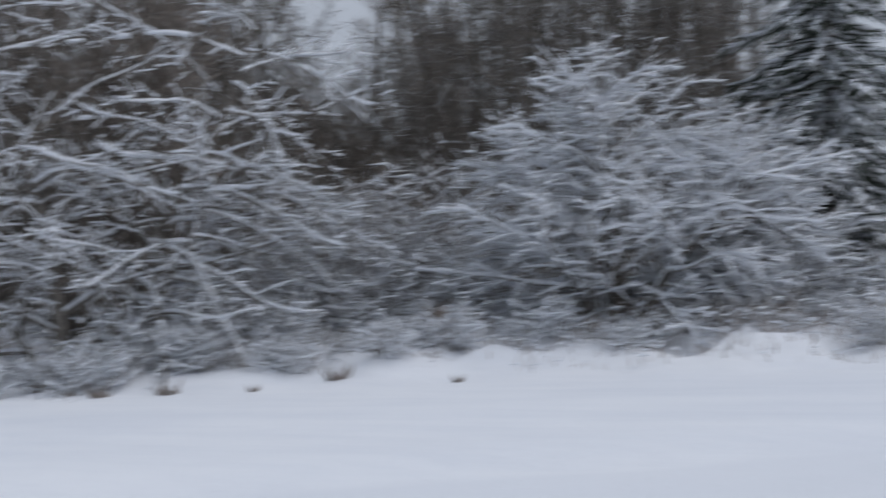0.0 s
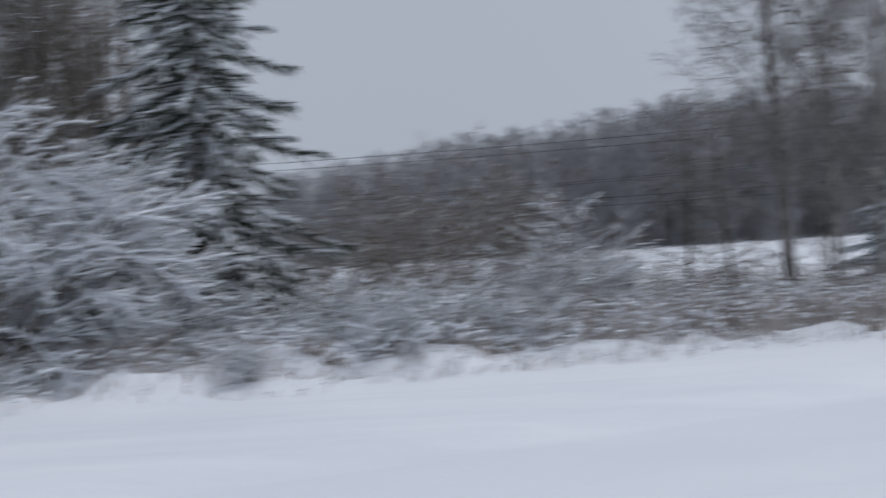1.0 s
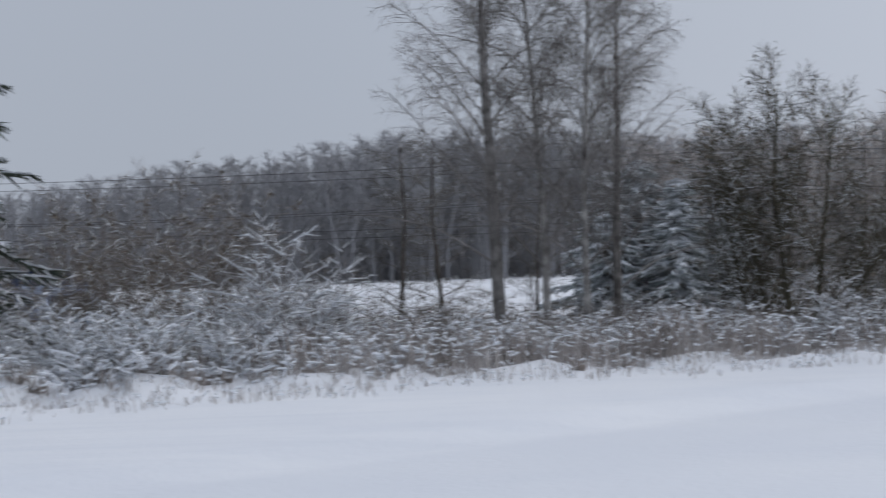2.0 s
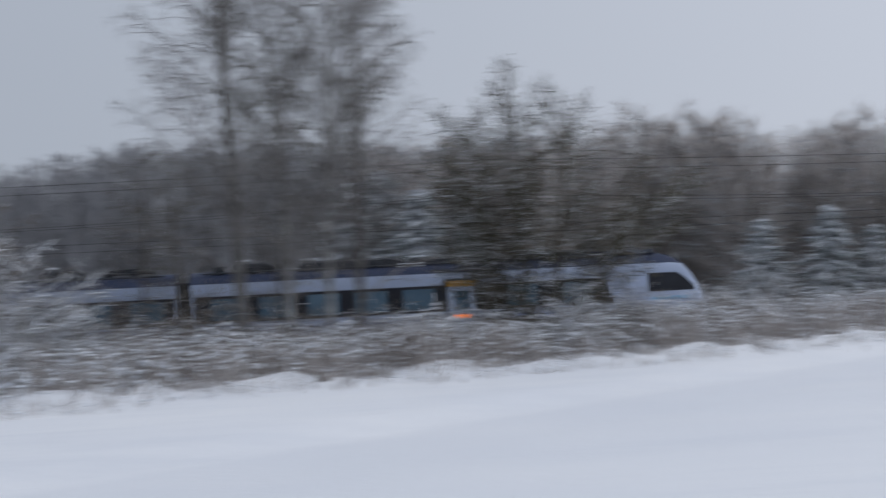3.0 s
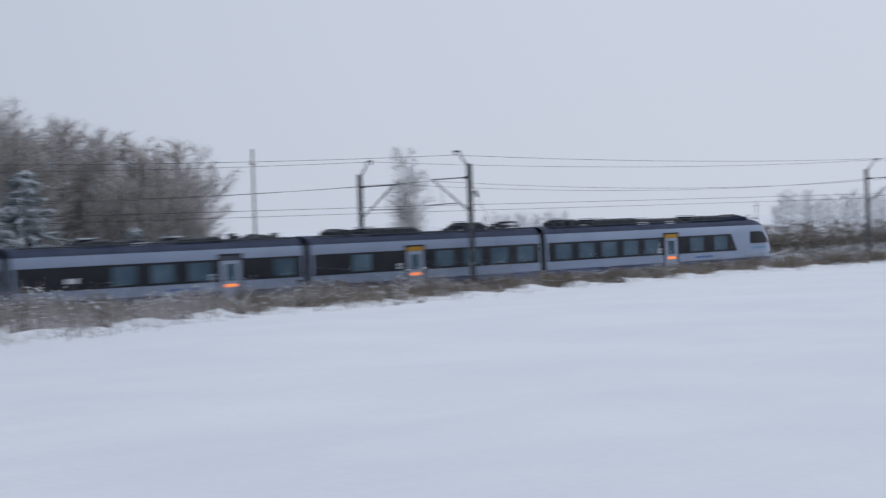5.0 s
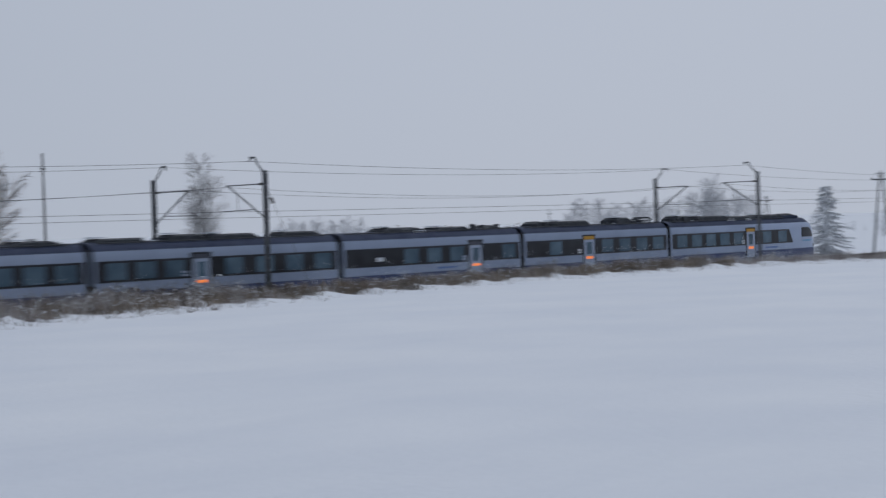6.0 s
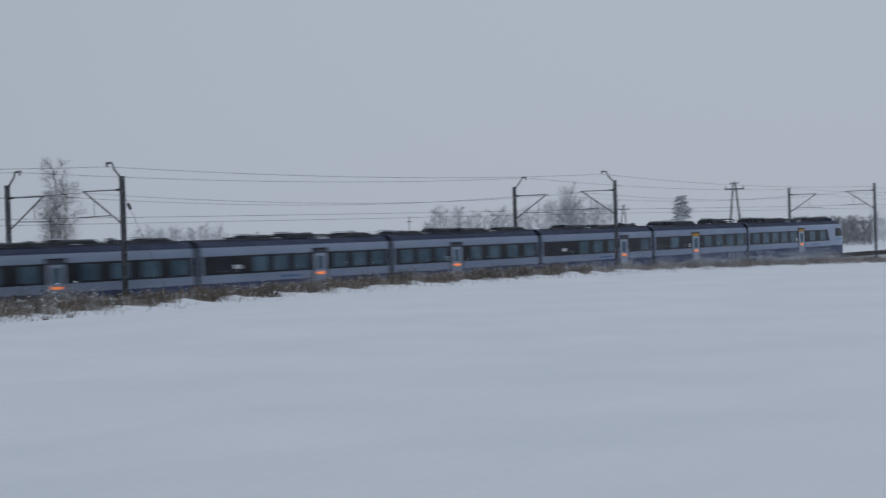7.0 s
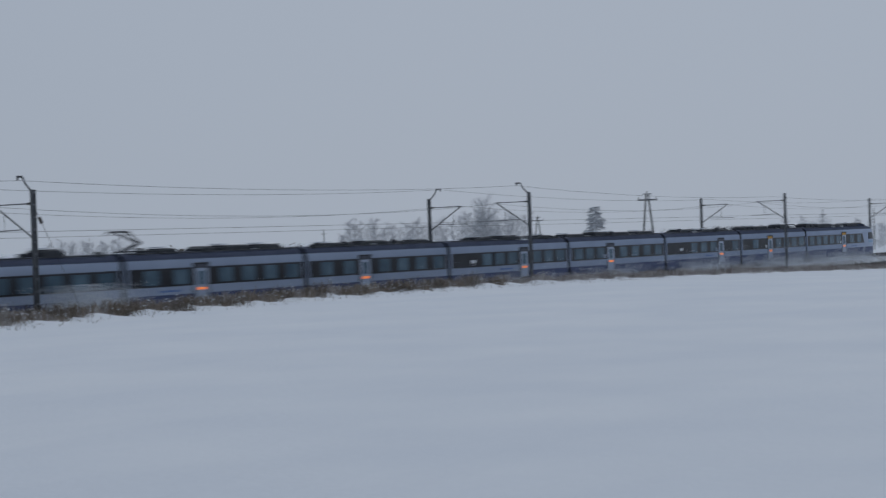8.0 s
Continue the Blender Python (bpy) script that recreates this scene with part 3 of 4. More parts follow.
            x += w + rng.uniform(0.6, 2.6)
    if i == 6:
        pantograph(car, 129.3, True)
    for k in range(9):
        x, y, h = rng.uniform(d0 + (4 if i == 0 else 1), d1 - (5 if i == 7 else 1)), rng.uniform(-0.95, 0.2), rng.uniform(0.12, 0.34)
        part("roof_fitting", box(-x - rng.uniform(0.1, 0.35), -x + 0.12, y - 0.14, y + 0.14, 3.66, 3.9 + h, 0.02), GEAR, car)
    for k in range(4):
        x, y = rng.uniform(d0 + 4, d1 - 5), rng.uniform(-0.9, -0.3)
        part("snow_patch", box(-x - rng.uniform(0.4, 1.4), -x, y - 0.12, y + 0.2, 3.7, 3.93, 0.05), SNOW, car, "snow lying on the roof")
    a, b = (d0 + 5 if i == 0 else d0 + 0.8), (d1 - 5 if i == 7 else d1 - 0.8)
    part("roof_pipe", rod(bmesh.new(), (-a, -0.98, 3.86), (-b, -0.98, 3.86), 0.04, 6), GEAR, car)
    for x in ((d0 + 4.2, d1) if i == 0 else ((d1 - 3.0,) if i == 7 else (d1,))):
        bogie(-x, car)
    if i < 7:
        bm = box(-d1 - 0.34, -d1 + 0.34, -1.24, 1.24, 0.5, 3.5, 0.06)
        for s in (-0.22, -0.07, 0.08, 0.23):
            bmesh.ops.create_cube(bm, size=1, matrix=Matrix.LocRotScale((-d1 + s, 0, 2.0), None, (0.07, 2.6, 3.04)))
        part("gangway", bm, RUBBER, car, "black folding gangway bellows")
    return car


def build_train():
    train = tagged(new("passenger_train"), "long silver-white and blue electric multiple-unit train running through snow", "train")
    cars = [build_car(train, i) for i in range(8)]
    # cab glass on both cabs
    for car, tip, s in ((cars[0], 2.85, -1), (cars[7], -155.2, 1)):
        for side in (-1, 1):
            bm = bmesh.new()
            outer, inner = [], []
            for d in (2.75, 2.3, 1.85, 1.45, 1.1, 0.8, 0.58):
                w = 1.41 * nose_scale(d)[1]
                lo_z, hi_z = 2.16, min(2.98, 0.28 + 3.64 * (0.38 + 0.62 * nose_scale(d)[0]) - 0.1, 2.28 + (d - 0.5) * 0.85)
                for rows_, o in ((outer, 0.035), (inner, -0.05)):
                    rows_.append([bm.verts.new((tip + s * d, side * (w + o), z)) for z in (lo_z, hi_z)])
            for a, b in zip(outer[:-1], outer[1:]):
                bm.faces.new((a[0], a[1], b[1], b[0]))
            for k in (0, 1):
                for p, q in zip(range(6), range(1, 7)):
                    bm.faces.new((outer[p][k], outer[q][k], inner[q][k], inner[p][k]))
            for e in (0, -1):
                bm.faces.new((outer[e][0], outer[e][1], inner[e][1], inner[e][0]))
            part("cab_window", bm, BAND_BLACK, car, "black cab side window")
        bm = bmesh.new()
        rows = []
        for d in (0.06, 0.35, 0.75, 1.25, 1.75):
            h, w = nose_scale(d)
            z = 0.28 + 3.64 * (0.38 + 0.62 * h) + 0.02
            rows.append([bm.verts.new((tip + s * (d - 0.03), y * w, z)) for y in (-0.95, -0.5, 0, 0.5, 0.95)])
        for a, b in zip(rows[:-1], rows[1:]):
            for k in range(4):
                bm.faces.new((a[k], a[k + 1], b[k + 1], b[k]))
        part("windscreen", bm, BAND_BLACK, car, "black raked windscreen")
        for side in (-1, 1):
            w = 1.41 * nose_scale(0.3)[1]
            x = tip + s * 0.3
            part("headlight", box(x - 0.16, x + 0.16, side * w - 0.05, side * w + 0.05, 1.32, 1.52, 0.03), LAMP_GLASS, car, "clear headlight lens")
        for k in range(5):
            d = 1.0 + 0.36 * k
            w = 1.41 * nose_scale(d)[1] + 0.004
            part("lettering_bar", box(tip + s * d - 0.14, tip + s * d + 0.14, -w - 0.012, -w + 0.02, 1.78, 1.92), LOGO_CYAN, car)
        bm = box(min(tip, tip + s * 1.2), max(tip, tip + s * 1.2), -0.95, 0.95, 0.12, 0.5, 0.08)
        part("snow_plough", bm, RUBBER, car)
    return train


TRAIN = build_train()

# ---- plants ----
class Grower:
    """Grows a branching plant as segments: start, end, radii and level."""

    def __init__(self, seed):
        self.r = random.Random(seed)
        self.s = []
        self.stem = 0

    def branch(self, p, d, length, r, level, spec):
        rnd = self.r
        n = spec["segs"][level]
        if level == len(spec["segs"]) - 1:
            n = 1
        step = length / n
        last = level == len(spec["segs"]) - 1
        d = d.normalized()
        kids = spec["kids"][level] if not last else 0
        start = 0 if last else spec["start"][level]
        taper = 1.0 if last else spec["taper"] if "taper" in spec else 0.75
        marks = sorted(start + (1 - start) * (j + rnd.random()) / max(1, kids) for j in range(kids))
        k = 0
        wig, droop = spec["wiggle"][level], spec["droop"][level]
        lift = spec["upturn"] if level == 1 and "upturn" in spec else 0.0
        turn = rnd.uniform(0, 6.28)
        for i in range(n):
            f0, f1 = i / n, (i + 1) / n
            r0, r1 = r * (1 - taper * f0), r * (1 - taper * f1)
            d = (d + Vector((rnd.gauss(0, wig), rnd.gauss(0, wig), rnd.gauss(0, wig) - droop * (0.4 + f0) + lift * f0 * f0))).normalized()
            q = p + d * step
            self.s.append((p, q, r0, r1, level, self.stem))
            while k < kids and marks[k] <= f1:
                f = marks[k]
                k += 1
                turn += 2.4 + rnd.uniform(-0.5, 0.5)
                side = d.orthogonal().normalized()
                side.rotate(Matrix.Rotation(turn, 3, d))
                ang = radians(rnd.gauss(spec["angle"][level], spec["spread"] if "spread" in spec else 9))
                cd = d * math.cos(ang) + side * math.sin(ang)
                shape = spec["shape"](f) if level == 0 else 1 - 0.55 * f
                cl = spec["length"][level] * shape * rnd.uniform(0.7, 1.15)
                cr = max(spec["rmin"], min(r0 * 0.7, spec["thick"] * cl))
                self.branch(p + (q - p) * ((f - f0) * n), cd, cl, cr, level + 1, spec)
            p = q

    def arrays(self, levels, stem=None):
        s = [x for x in self.s if x[4] in levels and stem in (None, x[5])]
        return (np.array([tuple(x[0]) for x in s]).reshape(-1, 3), np.array([tuple(x[1]) for x in s]).reshape(-1, 3),
                np.array([x[2] for x in s]), np.array([x[3] for x in s]))


def snow_on(g, p0, p1, r0, r1, thick, share, seed, steep=0.85, tip=False):
    """Snow lying along the upper side of flat enough branches."""
    if not len(p0):
        return
    d = p1 - p0
    up = np.abs(d[:, 2]) / (np.linalg.norm(d, axis=1) + 1e-9)
    keep = (up < steep) & (np.random.RandomState(seed).rand(len(p0)) < share)
    t = np.random.RandomState(seed + 1).uniform(0.6, 1.3, keep.sum()) * thick * (1.1 - up[keep])
    a, b = p0[keep].copy(), p1[keep].copy()
    a[:, 2] += r0[keep] + t * 0.25
    b[:, 2] += r1[keep] + t * 0.25
    if tip:
        g.spikes(a, b, r0[keep] + t, r1[keep])
    else:
        g.tubes(a, b, r0[keep] * 0.8 + t, r1[keep] * 0.8 + t * 0.8, 3)


def make_plant(name, label, category, seed, stems, spec, bark, snow=None, snow_mat=None, group="", leaves=None, twigs=0.7, sprays=0.9):
    """stems: (x, y, lean direction, length, radius)."""
    root = tagged(new(name), label, category, group)
    gr = Grower(seed)
    for k, (x, y, lean, length, radius) in enumerate(stems):
        gr.stem = k
        gr.branch(Vector((x, y, -0.25)), Vector(lean), length, radius, 0, spec)
    top = len(spec["segs"])
    g = Geo()
    if len(stems) > 5:
        g.tubes(*gr.arrays({0}), 4)
    else:
        for k in range(len(stems)):
            t = Geo()
            t.tubes(*gr.arrays({0}, k), 7)
            part_geo("trunk", t, bark[0], root)
    if top > 3:
        g.tubes(*gr.arrays({1}), 4)
        g.tubes(*gr.arrays({2}), 3)
    else:
        g.tubes(*gr.arrays({1}), 3)
    g.spikes(*gr.arrays({top - 1}))
    tagged(part_geo("crown", g, bark[1], root), kind="stuff")
    if snow:
        thick, share = snow
        g = Geo()
        snow_on(g, *gr.arrays({0, 1}), thick * (1.35 if top > 3 else 1.0), share, seed)
        if top > 3:
            snow_on(g, *gr.arrays({2}), thick * 0.9, share * sprays, seed + 3)
        snow_on(g, *gr.arrays({top - 1}), thick * 0.8, share * twigs, seed + 7, tip=True)
        tagged(part_geo("snow_load", g, snow_mat or SNOW, root, "snow lying along the branches"), kind="stuff")
    if leaves:
        count, size, material = leaves
        p0, p1, _, _ = gr.arrays({top - 1})
        rs = np.random.RandomState(seed)
        i = rs.randint(0, len(p0), count)
        c = p0[i] + (p1[i] - p0[i]) * rs.rand(count, 1) + rs.normal(0, 0.04, (count, 3))
        a = rs.normal(0, size, (count, 3))
        b = rs.normal(0, size * 0.6, (count, 3))
        g = Geo()
        g.add(np.stack([c - a, c + b, c + a, c - b], 1), np.arange(count * 4).reshape(-1, 4))
        tagged(part_geo("foliage", g, material, root), kind="stuff")
    return root


def place(ob, bearing, r, rz=0.0, copy=False, scale=1.0, sink=0.0, wide=1.0):
    x, y = spot(bearing, r)
    m = pose(x, y, float(ground_z(x, y)) - sink, 0, 0, rz)
    if copy:
        o = copy_thing(ob, m)
        o.scale = (scale * wide, scale * wide, scale)
        return o
    ob.matrix_basis = m @ Matrix.Diagonal((scale * wide, scale * wide, scale, 1))
    return ob


SPREADING = dict(segs=(8, 8, 4, 1), kids=(24, 15, 9), start=(0.1, 0.10, 0.1), angle=(60, 40, 40), length=(5.2, 2.0, 0.62),
                 wiggle=(0.09, 0.09, 0.12, 0.15), droop=(0.0, 0.05, 0.06, 0.04), thick=0.012, rmin=0.008, shape=lambda f: 1.15 - 0.7 * f)
# large snow-laden trees at the field's edge
left_tree = make_plant("snowy_tree", "spreading bare tree with arching snow-laden branches", "tree", 11,
                       [(0, 0, (0.05, 0.1, 1), 13.0, 0.2), (0.7, 0.5, (0.35, 0.2, 1), 11.0, 0.14), (-0.6, 0.3, (-0.4, 0.1, 1), 9.5, 0.13), (0.9, 0.0, (0.75, -0.1, 1), 7.5, 0.1)],
                       dict(SPREADING, kids=(26, 15, 9), angle=(66, 42, 42), segs=(8, 12, 4, 1), length=(6.6, 1.9, 0.62), droop=(0.0, 0.17, 0.05, 0.03), upturn=0.42, wiggle=(0.09, 0.05, 0.10, 0.15), shape=lambda f: 1.1 - 0.45 * f),
                       (BARK, BARK), (0.05, 0.92), twigs=0.2, sprays=0.6)
place(left_tree, -42.5, 49, 20)
white_tree = make_plant("snowy_tree", "low-branched tree thickly coated with fresh snow", "tree", 23,
                        [(0, 0, (0.0, 0.1, 1), 7.6, 0.2), (0.5, 0.2, (0.55, 0.1, 1), 6.2, 0.14), (-0.5, 0.2, (-0.5, 0.1, 1), 5.8, 0.13)],
                        dict(SPREADING, upturn=0.12), (BARK_DARK, BARK), (0.06, 0.95), twigs=0.55, sprays=0.85)
place(white_tree, -24.4, 47.5, 0)
place(white_tree, -19.4, 51, 130, True, 0.8)

# spruce
def build_spruce(name, label, seed, height, radius, snow=0.75, rows=46, reach=9, leaf=None, wood_mat=None):
    rnd = random.Random(seed)
    root = tagged(new(name), label, "spruce")
    g = Geo()
    g.tubes([(0, 0, -0.3), (0, 0, height * 0.5)], [(0, 0, height * 0.5), (0.05, 0, height)], [0.22, 0.12], [0.12, 0.01], 8)
    ribs, needles, snows = [], [], []
    for i in range(rows):
        f = (i + 0.5) / rows
        z = 0.35 + (height - 0.4) * f
        reach_here = radius * (1 - f) ** 0.8 * (0.75 + 0.25 * math.sin(i * 1.7)) + 0.15
        for j in range(reach):
            a = i * 0.9 + j * 2 * math.pi / reach + rnd.uniform(-0.35, 0.35)
            L = reach_here * rnd.uniform(0.55, 1.1)
            p = Vector((0, 0, z + rnd.uniform(-0.15, 0.15)))
            n = max(3, int(L / 0.34))
            dz = rnd.uniform(-0.1, 0.25) - 0.35 * (1 - f)
            for k in range(n):
                t = (k + 1) / n
                slope = dz - 0.3 * math.sin(t * 2.6) + (0.15 if t > 0.85 else 0)
                q = p + Vector((math.cos(a), math.sin(a), slope)) * (L / n)
                ribs.append((p, q, 0.03 * (1 - 0.7 * t) + 0.008))
                for side in (-1, 1, 0.55, -0.55, 0.2, -0.2):
                    b = a + side * rnd.uniform(0.4, 1.1)
                    tl = min(0.62, 0.25 + 0.2 * L * (1 - 0.6 * t)) * rnd.uniform(0.6, 1.2)
                    e = q + Vector((math.cos(b) * tl, math.sin(b) * tl, -tl * rnd.uniform(0.0, 0.9)))
                    needles.append((q, e, rnd.uniform(0.04, 0.08)))
                    if rnd.random() < snow * 0.55:
                        snows.append((q, e, rnd.uniform(0.03, 0.075)))
                if rnd.random() < snow:
                    snows.append((p, q, rnd.uniform(0.07, 0.19)))
                p = q
    tv = lambda L, s: (np.array([tuple(x[0]) for x in L]), np.array([tuple(x[1]) for x in L]), np.array([x[2] for x in L]) * s[0], np.array([x[2] for x in L]) * s[1])
    part_geo("trunk", g, wood_mat or BARK_DARK, root)
    g = Geo()
    g.tubes(*tv(ribs, (1, 0.8)), 3)
    tagged(part_geo("bough_wood", g, wood_mat or BARK_DARK, root), kind="stuff")
    g = Geo()
    g.tubes(*tv(needles, (1.0, 0.15)), 3, 0, 0.75)
    tagged(part_geo("needle_sprays", g, leaf or NEEDLES, root, "dark green drooping needle sprays"), kind="stuff")
    g = Geo()
    p0, p1, a, b = tv(snows, (1.0, 0.35))
    p0[:, 2] += 0.07
    p1[:, 2] += 0.05
    g.tubes(p0, p1, a, b, 3, 0, 0.6)
    tagged(part_geo("snow_load", g, SNOW, root, "snow lying on the boughs"), kind="stuff")
    return root


spruce = build_spruce("spruce_tree", "tall dark spruce with snow on drooping boughs", 5, 17.5, 5.3, 0.8, 42, 9)
place(spruce, -17.0, 54, 0)

TALL = dict(segs=(12, 6, 3, 1), kids=(26, 9, 5), start=(0.12, 0.12, 0.1), angle=(46, 40, 40), length=(3.6, 1.5, 0.75),
            wiggle=(0.03, 0.09, 0.13, 0.16), droop=(0.0, -0.02, 0.02, 0.05), thick=0.010, rmin=0.0125, shape=lambda f: 1.1 - 0.75 * f)
BIRCH = dict(segs=(14, 9, 5, 1), kids=(36, 20, 12), start=(0.2, 0.15, 0.05), angle=(38, 40, 42), length=(5.6, 2.1, 0.75),
             wiggle=(0.014, 0.06, 0.10, 0.12), droop=(0.0, 0.07, 0.17, 0.35), thick=0.0085, rmin=0.0065, shape=lambda f: 1.15 - 0.65 * f)
BIRCH_BARK = mat("birch_bark", (0.07, 0.06, 0.055), (0.62, 0.60, 0.57), 1.6, 0.8, 0.3, 20)
BIRCH_DARK = mat("dark_birch_bark", (0.05, 0.043, 0.038), (0.30, 0.285, 0.27), 2.2, 0.85, 0.4, 20)
birch = make_plant("birch_tree", "tall bare birch with dark forked trunk", "birch", 31, [(0, 0, (-0.01, 0, 1), 17, 0.25)], BIRCH, (BIRCH_DARK, TWIG_GREY), None)
place(birch, 2.2, 60, 40)
birch2 = make_plant("birch_tree", "slender white-barked birch with fine hanging twigs", "birch", 32, [(0, 0, (0.03, 0, 1), 16, 0.16)], BIRCH, (BIRCH_BARK, TWIG_GREY), None)
place(birch2, 3.75, 62, 0)
place(birch2, 5.1, 61, 150, True, 0.95)
place(birch, 6.1, 63.5, 250, True, 0.8)

# dark many-stemmed shrub tree with clinging withered leaves
DARKSHRUB = dict(segs=(9, 6, 3, 1), kids=(24, 12, 9), start=(0.08, 0.10, 0.1), angle=(46, 42, 42), length=(2.9, 1.25, 0.6),
                 wiggle=(0.06, 0.09, 0.12, 0.15), droop=(0.0, -0.03, 0.0, 0.03), thick=0.011, rmin=0.011, shape=lambda f: 1.15 - 0.6 * f)
dark_tree = make_plant("willow_tree", "dark many-stemmed willow with fine bare twigs", "tree", 41,
                       [(0, 0, (0.0, 0, 1), 8.9, 0.12), (0.5, 0.1, (0.2, 0, 1), 8.0, 0.1), (-0.5, 0.2, (-0.22, 0.1, 1), 7.8, 0.1), (0.9, -0.2, (0.42, 0, 1), 6.8, 0.08), (-0.9, 0.3, (-0.42, 0, 1), 6.6, 0.08)],
                       DARKSHRUB, (BARK_OLIVE, BARK_OLIVE), (0.014, 0.2), leaves=(1800, 0.05, WITHERED))
place(dark_tree, 11.7, 59, 0)

# bushes
BUSH = dict(segs=(5, 3, 1), kids=(9, 8), start=(0.08, 0.08), angle=(46, 42), length=(1.35, 0.55),
            wiggle=(0.10, 0.13, 0.15), droop=(0.03, 0.04, 0.03), thick=0.012, rmin=0.008, shape=lambda f: 1.1 - 0.6 * f)


def bush(seed, n, height, wide, label, bark, snow, snow_mat=None, leaves=None, group="bushes along the field's edge"):
    rnd = random.Random(seed)
    stems = []
    for _ in range(n):
        a, q = rnd.uniform(0, 6.28), rnd.uniform(0, 0.6)
        lean = rnd.uniform(0.1, wide)
        stems.append((q * math.cos(a), q * math.sin(a), (lean * math.cos(a), lean * math.sin(a), 1), height * rnd.uniform(0.6, 1.1), 0.022))
    return make_plant("bush", label, "bush", seed, stems, BUSH, (bark, bark), snow, snow_mat, group, leaves)


snow_bush = bush(51, 9, 2.7, 0.9, "bare bush bowed under fresh snow", BARK, (0.056, 0.9))
snow_bush2 = bush(52, 8, 2.1, 1.1, "low bush with snow-coated twigs", BARK, (0.06, 0.9))
frost_bush = bush(53, 8, 2.8, 0.7, "frosted grey bush of thin bare twigs", TWIG_GREY, (0.024, 0.85))
brown_bush = bush(54, 11, 4.8, 0.5, "tall brown thicket bush with withered leaves", TWIG_BROWN, (0.016, 0.25), leaves=(600, 0.034, WITHERED))
bramble = bush(56, 8, 1.3, 1.3, "dark tangled bramble beside the railway", BARK_DARK, (0.008, 0.1), leaves=(1400, 0.06, BARK_DARK))
hedge_bush = bush(57, 16, 4.4, 0.7, "dark bare hedge bush behind the railway", BARK_DARK, (0.008, 0.05), leaves=(2400, 0.055, TWIG_BROWN))
low_bush = bush(55, 6, 1.3, 1.0, "low brown roadside bush flecked with snow", TWIG_BROWN, (0.03, 0.7))
first = {}


def put(proto, bearing, r, scale=1.0, sink=0.0, wide=1.0):
    rz = (bearing * 97 + r * 31) % 360
    if proto not in first:
        first[proto] = True
        return place(proto, bearing, r, rz, False, scale, sink, wide)
    return place(proto, bearing, r, rz, True, scale, sink, wide)


rnd = random.Random(8)
# snowy scrub between the trees and in front of the spruce
for b, r, s in ((-15.2, 50, 1.05), (-12.6, 49.5, 1.0), (-10.4, 50.5, 1.0), (-8.3, 51, 0.9), (-18.9, 50, 0.9), (-29.5, 51, 0.8), (-33, 50, 0.8), (-39, 47, 0.9), (-45, 50, 1.0), (-5.2, 54, 0.95)):
    put(snow_bush, b, r, s)
for b, r, s in ((-14.4, 49.5, 1.0), (-11.4, 47.2, 0.95), (-9.2, 48, 1.0), (-7.2, 48.5, 0.9), (-30.8, 49, 0.8), (-34.6, 48, 0.8), (-36.5, 47.5, 0.9), (-40.8, 46.5, 0.8), (-27.6, 50, 0.9), (-21.5, 46.8, 0.6)):
    put(snow_bush2, b, r, s)
for b, r, s in ((-5.5, 55, 1.75), (-4.5, 56, 1.6), (-3.4, 57, 1.15), (-6.4, 54, 1.3), (12.9, 56, 0.9), (-16.2, 51, 1.2), (-14, 52.5, 1.1), (-31.5, 55, 1.1), (-28.8, 56, 1.1)):
    put(frost_bush, b, r, s)
for k in range(14):
    put(brown_bush, -13.5 + k * 0.72 + rnd.uniform(-0.2, 0.2), rnd.uniform(60, 68), rnd.uniform(1.15, 1.55) * (1.0 if k < 11 else 0.6))
for k in range(44):
    put(brown_bush, -4.2 + k * 0.5 + rnd.uniform(-0.3, 0.3), rnd.uniform(63.5, 71), rnd.uniform(0.4, 0.54) * (1.25 if k < 14 else 1.0), 0, 1.8)
for k in range(44):
    b = 35.6 + k * 0.51
    put(hedge_bush, b, rnd.uniform(88, 96) / math.cos(radians(b)), rnd.uniform(0.9, 1.08) * float(np.interp(b, (35.6, 42, 46, 50, 52), (0.62, 0.66, 0.8, 1.0, 0.85))), 0, 2.4 if b < 51 else 1.5)
    if b > 50.5:
        put(low_bush, b + 0.2, 87.5 / math.cos(radians(b)), 1.5, 0, 1.6)
        put(brown_bush, b + 0.25, 97 / math.cos(radians(b)), rnd.uniform(0.62, 0.78), 0, 1.4)
# dark brambles round the foot of a mast
for b, r in ((39.6, 92), (40.4, 93.5), (41.2, 94.5), (41.9, 96), (42.5, 97.5), (38.6, 90), (43.2, 98.5), (44.0, 99.5)):
    put(bramble, b, r, rnd.uniform(0.75, 1.0), 0, 1.4)
    put(bramble, b + 0.35, r + 1.0, rnd.uniform(0.7, 0.95), 0, 1.4)
    put(bramble, b + 0.7, r + 0.3, rnd.uniform(0.6, 0.85), 0, 1.4)
for b in (-35.2, -34.0, -33.0, -32.0, -31.0, -30.2, -29.2, -28.2):
    put(frost_bush, b, rnd.uniform(56, 59), rnd.uniform(1.3, 1.7))
    put(brown_bush, b + 0.5, rnd.uniform(57, 60), rnd.uniform(0.8, 1.0))
for k in range(24):
    put(brown_bush, -46 + k * 1.15 + rnd.uniform(-0.3, 0.3), rnd.uniform(62, 72), rnd.uniform(1.2, 1.75))
for k in range(12):
    put(brown_bush, -36 + k * 1.1 + rnd.uniform(-0.3, 0.3), rnd.uniform(58, 66), rnd.uniform(0.9, 1.3))
for k in range(46):
    b = -4 + k * 0.42
    put(low_bush, b, 52.5 + 0.28 * max(0, b) + rnd.uniform(0.3, 6), rnd.uniform(0.6, 1.0))

